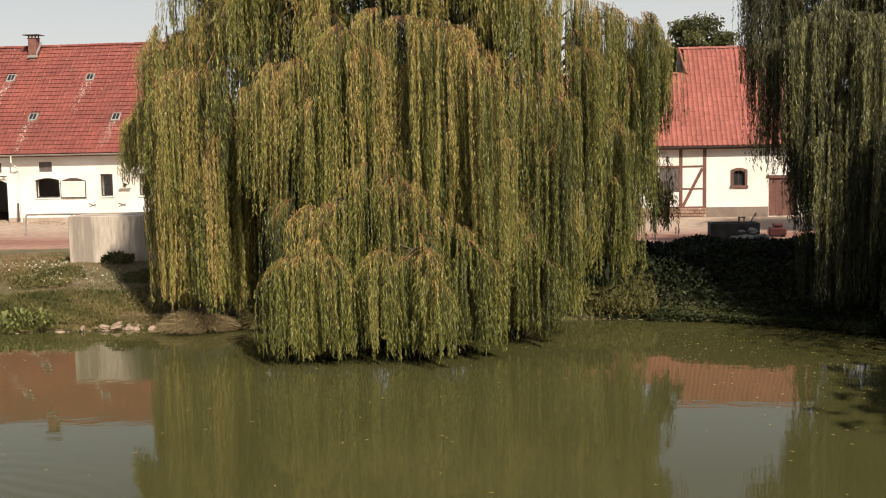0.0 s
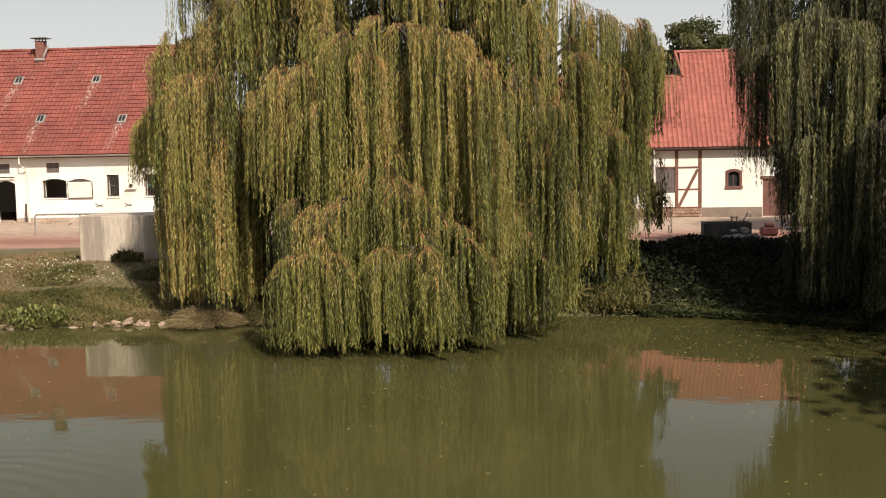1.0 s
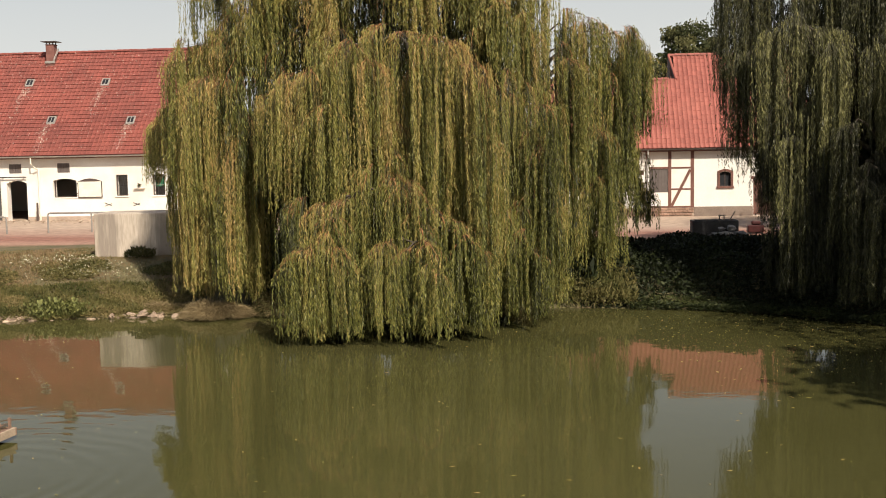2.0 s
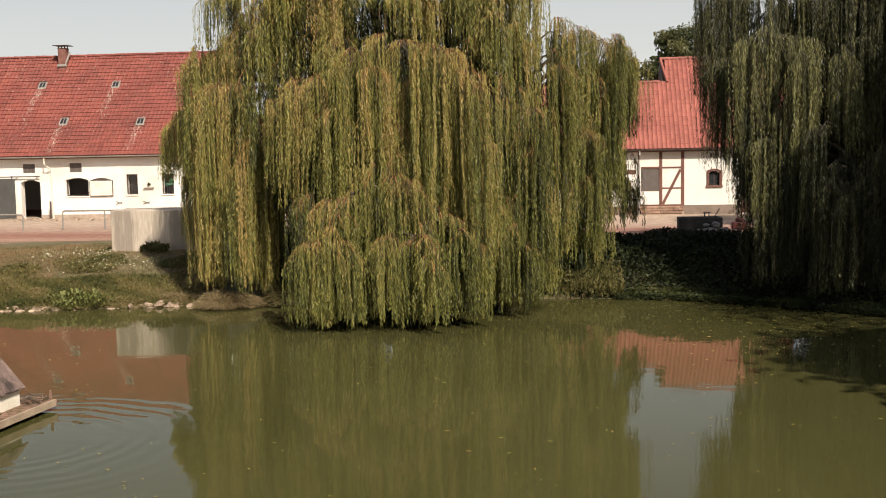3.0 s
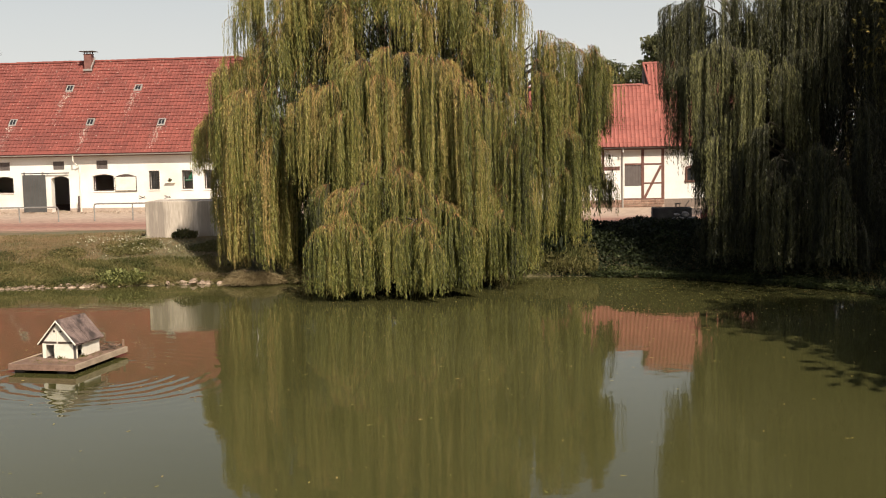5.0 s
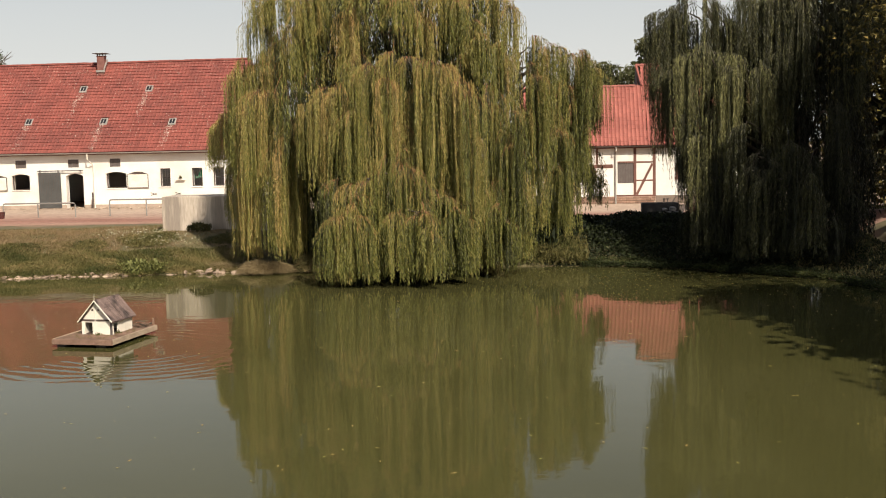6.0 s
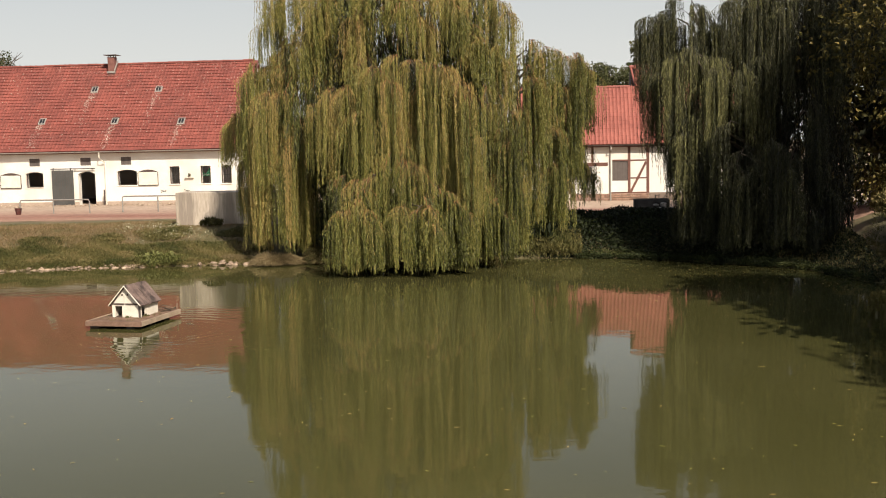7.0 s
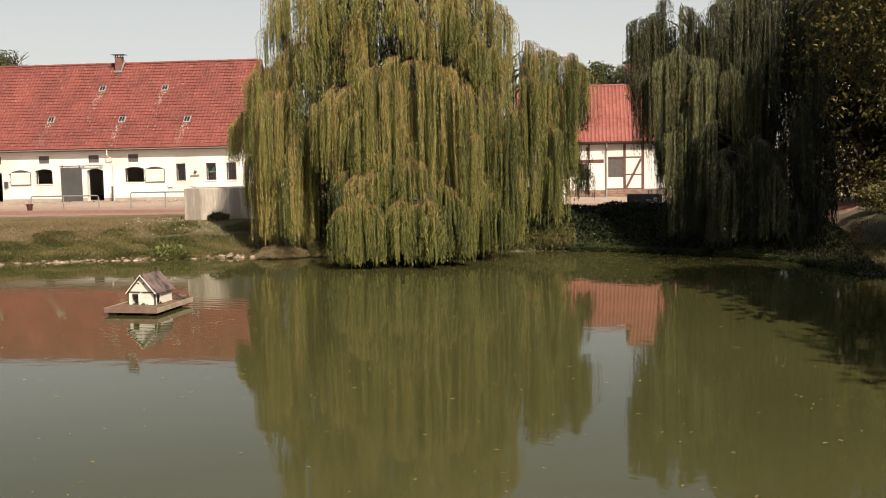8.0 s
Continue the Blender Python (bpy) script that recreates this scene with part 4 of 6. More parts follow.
    # a heap of dead sticks on the far end of the deck, and a short post
    for i in range(46):
        cx, cy, cz = rng.uniform(0.25, X1 - 0.08), rng.uniform(0.80, 1.2), 0.285 + abs(rng.normal(0, 0.05))
        a, ln, up = rng.uniform(0, 6.28), rng.uniform(0.08, 0.24), rng.uniform(-0.02, 0.06)
        dx, dy = math.cos(a) * ln, math.sin(a) * ln * 0.6
        part("stick", a_tube([(cx - dx, cy - dy, cz), (cx + 0.02, cy, cz + up * 0.4 + 0.012), (cx + dx, cy + dy, cz + up)], rng.uniform(0.006, 0.013), 5, 0.004), BARK if i % 3 else DECK, U)
    part("post", a_box(X1 - 0.05, X1 - 0.01, 1.17, 1.21, 0.276, 0.46), DECK, U)


build_hut()


# ---------------------------------------------------------------- willows
def hanging(rng, starts, outward, reach, length, steps=22, rope=1):
    """The lines of hanging shoots: each leaves its start outward, arches over and falls. Returns nodes (n, steps, 3)."""
    n = len(starts)
    s = np.linspace(0, 1, steps)[None] * length[:, None]
    turn = np.clip(s / (1.35 * reach[:, None]), 0, 1)
    first = rng.uniform(-0.5, 0.2, (n, 1))
    ang = first - (first + math.pi / 2) * (1 - (1 - turn) ** 1.7)
    ds = (length / (steps - 1))[:, None]
    h = np.cumsum(np.cos(ang) * ds, 1) - np.cos(ang) * ds
    z = np.cumsum(np.sin(ang) * ds, 1) - np.sin(ang) * ds
    # shoots of one twig drift together, each with a little way of its own
    drift = np.repeat(rng.normal(0, 1, (n // rope + 1, 2, 1)), rope, 0)[:n] * 0.035 + rng.normal(0, 1, (n, 2, 1)) * 0.02
    sway = drift * (s / np.maximum(length, 0.1)[:, None])[:, None] ** 1.5 * np.sqrt(length)[:, None, None]
    wave = np.repeat(rng.uniform(0, 6, (n // rope + 1, 1)), rope, 0)[:n]
    wig = 0.018 * np.sin(s * 2.3 + wave) * np.clip(s, 0, 1) + 0.014 * np.sin(s * rng.uniform(2.0, 4.0, (n, 1)) + rng.uniform(0, 6, (n, 1)))
    out = np.empty((n, steps, 3))
    out[..., 0] = starts[:, 0, None] + h * outward[:, 0, None] + sway[:, 0] + wig
    out[..., 1] = starts[:, 1, None] + h * outward[:, 1, None] + sway[:, 1]
    out[..., 2] = starts[:, 2, None] + z
    return out


def leaf_the_shoots(rng, nodes, length, tone, per_metre, size, floor_z, fresh=0.34):
    """Narrow leaves along the shoots, most of them pointing steeply down; the youngest, near the twig, are the yellowest."""
    n, k, _ = nodes.shape
    counts = np.maximum(3, (length * per_metre).astype(int))
    idx = np.repeat(np.arange(n), counts)
    m = len(idx)
    f = rng.uniform(0.03, 1, m) ** 0.85 * (k - 1.001)
    i0 = f.astype(int)
    w = (f - i0)[:, None]
    p = nodes[idx, i0] * (1 - w) + nodes[idx, i0 + 1] * w
    d = unit(nodes[idx, i0 + 1] - nodes[idx, i0])
    a = rng.uniform(0, 2 * math.pi, m)
    side = np.stack([np.cos(a), np.sin(a), np.zeros(m)], 1)
    along = unit(d * 0.8 + side * rng.uniform(0.15, 0.75, m)[:, None] + np.array([0, 0, -0.3]))
    L = rng.uniform(0.65, 1.25, m) * (size[idx] if isinstance(size, np.ndarray) else size)
    wide = unit(np.cross(along, rng.normal(0, 1, (m, 3))))
    down = f / k * length[idx]
    t = np.clip(tone[idx] - 0.03 + fresh * np.exp(-down / 0.45) - 0.08 * f / k + rng.normal(0, 0.09, m), 0, 1)
    keep = p[:, 2] > floor_z + 0.05
    return p[keep], along[keep], wide[keep], L[keep], L[keep] * rng.uniform(0.13, 0.20, keep.sum()), t[keep]


def ribbons(name, nd, width, material_, parent, taper=0.35):
    """Thin flat twigs along rows of nodes."""
    n, k, _ = nd.shape
    side = np.zeros_like(nd)
    ang = np.random.default_rng(5).uniform(0, math.pi, (n, 1))
    side[..., 0], side[..., 1] = np.cos(ang), np.sin(ang)
    w = width * np.linspace(1, taper, k)[None, :, None]
    v = np.stack([nd - side * w, nd + side * w], 2).reshape(-1, 3)
    base = (np.arange(n)[:, None] * k + np.arange(k - 1)[None]).ravel() * 2
    f = np.stack([base, base + 1, base + 3, base + 2], 1)
    return tagged(raw(name, v.tolist(), f.tolist(), material_, parent), kind="stuff")


STRANDS = 8          # shoots on one twig


def drape(rng, bough, spread, cut, density, tone):
    """One arching bough (x, y, z of its crown, x, y, z of its tip, lowest z): twigs leave it to all sides, arch over, and carry shoots that hang straight down."""
    A, B, low = np.array(bough[:3]), np.array(bough[3:6]), bough[6]
    run = B - A
    ln = np.linalg.norm(run)
    twigs = max(5, int((ln + 0.5) * density))
    # twigs leave the bough in bunches, each bunch sagging by its own amount, with slots between them
    bunches = max(2, int(round(ln / 0.42)))
    bunch = rng.integers(0, bunches, twigs)
    u = (bunch + np.clip(rng.normal(0.5, 0.20, twigs), -0.1, 1.1)) / bunches
    sag = np.stack([rng.normal(0, 0.08, bunches), rng.normal(0, 0.22, bunches), rng.uniform(-0.50, 0.17, bunches)], 1)[bunch]
    mid = (A + B) / 2 + np.array([0, 0, 0.14 * ln])
    spine = (A * ((1 - u) ** 2)[:, None] + mid * (2 * u * (1 - u))[:, None] + B * (u * u)[:, None]) + sag
    a = math.atan2(run[1], run[0]) + rng.normal(0, 0.95, twigs)
    d = np.stack([np.cos(a), np.sin(a)], 1)
    reach = spread * rng.uniform(0.25, 1.15, twigs)
    f = np.linspace(0.12, 1.0, STRANDS)[None] * np.ones((twigs, 1)) + rng.normal(0, 0.03, (twigs, STRANDS))
    out = reach[:, None] * f
    lift = rng.uniform(0.1, 0.55, (twigs, 1))
    P = np.empty((twigs, STRANDS, 3))
    P[..., 0] = spine[:, 0, None] + d[:, 0, None] * out
    P[..., 1] = spine[:, 1, None] + d[:, 1, None] * out
    P[..., 2] = spine[:, 2, None] + lift * out - 1.0 * out ** 2 / np.maximum(spread, 0.3)
    twig = np.concatenate([spine[:, None], P], 1)
    full = P[..., 2] - low
    short = rng.uniform(max(0.82, 1.1 * cut - 0.04), 1.0, bunches)[bunch][:, None] * np.where(rng.uniform(0, 1, (twigs, 1)) < 0.45 * (1.05 - cut) + 0.08, rng.uniform(0.35, 0.75, (twigs, 1)), rng.uniform(cut, 1.0, (twigs, 1)))
    L = full * short * rng.uniform(0.45, 1.0, (twigs, STRANDS)) ** 0.4
    S, D = P.reshape(-1, 3), np.repeat(d, STRANDS, 0)
    T = np.repeat(tone + rng.normal(0, 0.10, bunches)[bunch] + rng.normal(0, 0.09, twigs), STRANDS) + rng.normal(0, 0.05, twigs * STRANDS)
    return S, D, np.maximum(L.reshape(-1), 0.35), np.clip(T, 0, 1), twig


def build_willow(label, trunk, groups, leaf, seed, per_metre, size, core, twig, limb_groups, fresh):
    """trunk: base x, y, radius, height. groups: (boughs, spread, cut, density, tone, leafiness). core: x, y, radii, top and count of the inner growth."""
    rng = np.random.default_rng(seed)
    W = thing("weeping_willow", label, "tree", trunk[0], trunk[1], 0)
    W.matrix_world = Matrix()
    zb = float(ground_z(np.array(trunk[0]), np.array(trunk[1]))) - 0.15
    bm = bmesh.new()
    tube(bm, [(trunk[0], trunk[1], zb), (trunk[0] + 0.1, trunk[1], zb + 1.0), (trunk[0] - 0.05, trunk[1] + 0.1, zb + 2.4), (trunk[0], trunk[1], trunk[3])], trunk[2], 14, trunk[2] * 0.6)
    part("trunk", bm, BARK, W, "thick furrowed grey-brown trunk")
    S, D, L, T, N, K = [], [], [], [], [], []
    for boughs_, spread, cut, density, tone, leafy in groups:
        for b in boughs_:
            s, d_, l, t, w = drape(rng, b, spread * rng.uniform(0.85, 1.15), cut, density, tone + rng.uniform(-0.08, 0.08))
            S.append(s), D.append(d_), L.append(l), T.append(t), N.append(w), K.append(np.full(len(l), leafy))
    S, D, L, T, N, K = (np.concatenate(v) for v in (S, D, L, T, N, K))
    nodes = hanging(rng, S, D, rng.uniform(0.05, 0.22, len(S)), L, 20, STRANDS)
    d = leaf_the_shoots(rng, nodes, L, T, per_metre * K, size / K ** 0.5, 0.0, fresh)
    tagged(leaves_mesh("foliage", *d[:5], d[5], leaf, W, "long hanging curtains of narrow leaves", True), kind="stuff")
    ribbons("twig_spray", nodes[:, ::6], 0.0035, TWIG_DARK, W)
    ribbons("young_twig", nodes[::2, :6:2], 0.0055, twig, W)
    ribbons("arching_twig", N, 0.014, twig, W)
    # the inner growth, its shade painted by near-black tones: broader sprays of shoots nearer the trunk
    m = core[5]
    a, u = rng.uniform(0, 2 * math.pi, m), rng.uniform(0, 1, m)
    z = core[4] * (0.12 + 0.88 * u)
    r = np.sqrt(1 - (0.92 * u) ** 2.4) * rng.uniform(0.40, 0.80, m)
    st = np.stack([core[0] + core[2] * r * np.cos(a), core[1] + core[3] * r * np.sin(a), z], 1)
    dirs = np.stack([np.cos(a), np.sin(a)], 1)
    ln = np.minimum(rng.uniform(1.0, 3.2, m), st[:, 2] - 0.25)
    nodes = hanging(rng, st, dirs, rng.uniform(0.2, 0.5, m), ln, 12)
    d = leaf_the_shoots(rng, nodes, ln, np.clip(rng.normal(0.02, 0.04, m), 0, 1), 13, 0.20, 0.0, 0.0)
    tagged(leaves_mesh("inner_foliage", *d[:5], d[5], leaf, W, narrow=True), kind="stuff")
    # limbs rise from the trunk and arch over into the boughs
    k = 0
    for boughs_, *_ in groups[:limb_groups]:
        for b in boughs_:
            k += 1
            p0, A, B = Vector((trunk[0], trunk[1], trunk[3] - 0.3 - 0.25 * (k % 4))), Vector(b[:3]) - Vector((0, 0, 0.3)), Vector(b[3:6]) - Vector((0, 0, 0.12))
            back = (A - B).normalized()
            p1 = p0.lerp(A, 0.3) + Vector((0, 0, 0.3))
            p2 = A + back * min(1.0, 0.35 * (A - p0).length) - Vector((0, 0, 0.55))
            pts = []
            for i in range(8):
                u = i / 7
                pts.append(p0 * (1 - u) ** 3 + p1 * 3 * u * (1 - u) ** 2 + p2 * 3 * u * u * (1 - u) + A * u ** 3)
            part("limb", a_tube(pts, 0.16, 7, 0.018), BARK, W)
            mid = (A + B) / 2 + Vector((0, 0, 0.14 * (B - A).length))
            tip = [A * (1 - u) ** 2 + mid * 2 * u * (1 - u) + B * u * u - Vector((0, -0.12, 0.22 * math.sin(math.pi * u) + 0.16 * u)) for u in (0, 0.25, 0.5, 0.75, 1.0)]
            part("bough_tip", a_tube(tip, 0.018, 6, 0.006), BARK, W)
    return W


def crown(rng, cx, cy, rx, ry, z_top, z_low, count, drop, front_only=True):
    """Boughs spread over a tall rounded crown; lower ones stand further out."""
    out = []
    for i in range(count):
        a = i * 2.39996 + rng.uniform(-0.2, 0.2)
        u = (i + 0.5) / count
        z = z_top - (z_top - z_low) * u
        r = (1 - (1 - u) ** 2.2) ** 0.5 * rng.uniform(0.80, 1.05)
        c, s = math.cos(a), math.sin(a)
        if front_only and s > 0.75 and i % 2:
            continue
        k = max(0.1, r - rng.uniform(0.25, 0.4))
        out.append((cx + rx * k * c, cy + ry * k * s, z + 0.35, cx + rx * r * c, cy + ry * r * s, z - 0.25, max(0.05, z - rng.uniform(*drop))))
    return out


def central_willow():
    rng = np.random.default_rng(11)
    # the great arching boughs as they stand out of the crown: crown point, tip, lowest shoot
    front = ((-4.7, 24.6, 4.1, -6.2, 23.9, 3.3, 0), (-5.1, 24.4, 3.9, -5.4, 23.5, 3, 0), (-3.9, 24.6, 4, -3, 23.8, 3, 0), (-3.2, 24.8, 3.8, -1.8, 24.2, 2.7, 0.1), (-3.3, 23.8, 2.8, -4.2, 23.2, 2.3, 0), (-3.4, 23.8, 2.8, -2.6, 23.3, 2.1, 0), (-5.4, 23.7, 2.6, -6.1, 23.1, 2.1, -0), (-5.6, 23.7, 2.6, -4.7, 23.1, 2, 0), (-2.5, 24.4, 3, -1.7, 24, 2, 0), (-4.5, 25, 4.5, -4.9, 24.4, 3.9, 0.9), (-4.2, 25, 4.6, -3.8, 24.4, 3.9, 0.6))
    column = ((-1.4, 27.2, 6.7, -0.2, 26.4, 6.1, 1.0), (-1.6, 27.0, 6.5, -1.7, 26.2, 5.2, 0.8), (-0.9, 27.0, 5.4, -0.2, 26.2, 4.5, 0.5), (-1.3, 26.6, 3.2, -0.3, 25.9, 2.3, 0.1), (-1.4, 26.6, 4.1, -1.6, 25.8, 3.1, 0.1), (-0.5, 26.6, 3.7, -0.9, 25.8, 2.8, 0.1), (-0.2, 27.4, 4.1, 0.1, 26.8, 3.3, 0.3))
    middle = ((-4.0, 26.0, 8.1, -5.2, 25.0, 7.5, 1.6), (-3.9, 26.0, 8.1, -2.6, 24.8, 7.2, 1.2), (-3.1, 25.8, 7.7, -1.6, 24.5, 6.3, 0.6), (-5.4, 26.4, 8.0, -6.3, 25.6, 7.0, 1.6), (-5.5, 26.2, 7.8, -4.6, 25.2, 6.9, 1.6), (-6.5, 27.0, 7.2, -7.8, 26.2, 6.2, 2.8), (-6.9, 26.8, 7.1, -7.1, 26.0, 5.7, 2.4), (-2.3, 25.6, 6.5, -1.7, 24.8, 5.2, 0.6))
    second = ((-5.1, 26.2, 6.6, -5.8, 25.4, 5.6, 2.0), (-3.7, 26.0, 6.7, -2.9, 25.2, 5.5, 1.6), (-4.7, 26.2, 6.5, -4.0, 25.4, 5.3, 1.6), (-6.3, 26.8, 5.9, -6.8, 26.2, 4.8, 1.8), (-2.6, 25.8, 5.2, -1.9, 25.2, 3.9, 0.8))
    left = ((-9.3, 29.4, 8.25, -10.6, 28.6, 8.15, 3.4), (-10.1, 29, 8.35, -10.8, 28.4, 7.35, 3.2), (-8.8, 28.6, 7.95, -9.4, 27.8, 7.05, 2.8), (-8.8, 28.4, 7.35, -10.2, 27.6, 6.55, 2.4), (-9.7, 28.4, 6, -10.4, 27.8, 5.4, 0.2), (-8.3, 28.2, 6.2, -8.8, 27.4, 5.2, 0.2), (-8.5, 28.2, 4.9, -9.1, 27.6, 4.1, 0.2), (-10.1, 29, 4.4, -10.6, 28.6, 3.5, 0.2), (-9.2, 28.6, 3.8, -8.5, 28.2, 2.9, 0.2))
    left_edge = ((-10.8, 30, 6.6, -11.8, 29.6, 6.4, 3), (-11.5, 30.2, 6.4, -12.1, 29.8, 5.4, 3.4), (-10.9, 30, 4.9, -11.5, 29.8, 4.2, 1.2), (-10.4, 29.8, 3.3, -10.9, 29.6, 2.7, 0.7))
    right = ((0.2, 31.6, 8.8, 1.2, 30.6, 8.4, 3.6), (1.2, 32.4, 8.7, 2.2, 31.6, 8.3, 3.4), (1.9, 33, 8.6, 3, 32.6, 7.8, 4.2), (0.2, 30.8, 8, 0.7, 29.8, 6.9, 2), (1.1, 31.6, 7.5, 2.1, 31, 6.3, 2.6), (0.3, 30.2, 6.3, 0, 29.4, 5.1, 1.2), (0.9, 31, 5.9, 1.7, 30.2, 4.9, 1.2), (1.3, 32.2, 6.1, 2.2, 31.8, 5.1, 1.9), (0.8, 30.8, 4.2, 1.3, 30.3, 3.4, 0.6), (1.1, 31.4, 4.3, 1.7, 31, 3.5, 0.6), (0.2, 30.4, 4, 0.5, 30, 3.3, 0.6), (2.25, 32.4, 3.6, 2.95, 32.4, 3.2, 1.9))
    crest = ((-8.1, 29.0, 12.0, -9.8, 28.0, 11.1, 8.1), (-9.2, 29.2, 10.7, -10.1, 28.6, 9.6, 7.0), (-7.1, 28.4, 11.4, -7.8, 27.2, 9.9, 7.4), (-7.3, 28.2, 10.0, -8.2, 27.2, 8.4, 6.2), (-5.6, 27.8, 11.0, -6.1, 26.6, 9.4, 7.2), (-5.1, 27.8, 11.7, -4.0, 26.6, 10.2, 8.0), (-4.2, 27.6, 9.8, -3.2, 26.6, 8.8, 7.2), (-2.8, 27.8, 11.2, -1.9, 26.8, 9.7, 7.4), (-2.4, 27.6, 9.3, -1.2, 26.8, 8.4, 6.2), (-1.3, 28.6, 11.0, -0.4, 28.0, 9.8, 6.8), (-1.1, 28.2, 8.7, -0.3, 27.6, 7.3, 5.0), (-5.8, 27.6, 9.2, -6.4, 27.0, 8.3, 6.6), (-8.9, 29.0, 9.2, -9.4, 28.4, 8.1, 5.8))
    # inner and rear boughs; their low tones below paint the crown's inner shade
    back = [(-9.2 + 1.45 * i, 31.6 + 0.5 * math.sin(i * 0.6), 6.2, -9.6 + 1.5 * i, 32.8 + 0.6 * math.sin(i * 0.6), 5.8, 0.9) for i in range(7)]
    deep = [(-8.4 + 1.3 * (i % 6), 29.6 - 0.8 * (i // 6), 9.4, -8.6 + 1.35 * (i % 6), 28.6 - 0.8 * (i // 6), 8.9 - 1.6 * (i // 6), 4.6 - 2.6 * (i // 6)) for i in range(12)]
    fill = [(0.0 + 0.55 * (i % 5), 33.0, 8.7 - 0.25 * (i % 5) - 2.6 * (i // 5), 0.2 + 0.6 * (i % 5), 32.2, 8.3 - 0.3 * (i % 5) - 2.6 * (i // 5), 4.6 - 3.0 * (i // 5)) for i in range(10)]
    fill += [(-10.4 + 0.7 * i, 31.0, 6.2, -10.6 + 0.7 * i, 30.4, 5.6, 0.8) for i in range(6)]
    groups = [(front, 0.50, 0.92, 14, 0.43, 1.0), (column, 0.50, 0.92, 12, 0.40, 1.0), (middle, 0.55, 0.70, 12, 0.60, 1.0), (second, 0.55, 0.74, 10, 0.42, 0.9), (left, 0.56, 0.90, 15, 0.66, 0.9), (left_edge, 0.42, 0.80, 11, 0.50, 1.0), (right, 0.55, 0.80, 10, 0.45, 0.9), (crest, 0.55, 0.72, 10, 0.60, 0.9)]
    groups += [(deep, 0.9, 0.7, 5, 0.10, 0.35), (back, 1.0, 0.8, 4, 0.2, 0.25), (fill, 0.6, 0.8, 6, 0.12, 0.35), (crown(rng, -5.0, 29.4, 4.0, 3.8, 14.2, 9.6, 40, (1.9, 3.2)), 0.8, 0.7, 5.5, 0.55, 0.38), (crown(rng, -4.4, 30.6, 5.0, 4.2, 8.4, 3.6, 16, (2.5, 5.5)), 0.9, 0.7, 4, 0.25, 0.3)]
    build_willow("large weeping willow with yellowing leaves trailing into the pond", (-4.4, 30.6, 0.62, 4.2), groups, WILLOW, 21, 42, 0.104, (-4.5, 30.2, 6.0, 4.2, 13.2, 4400), TWIG, 8, 0.14)


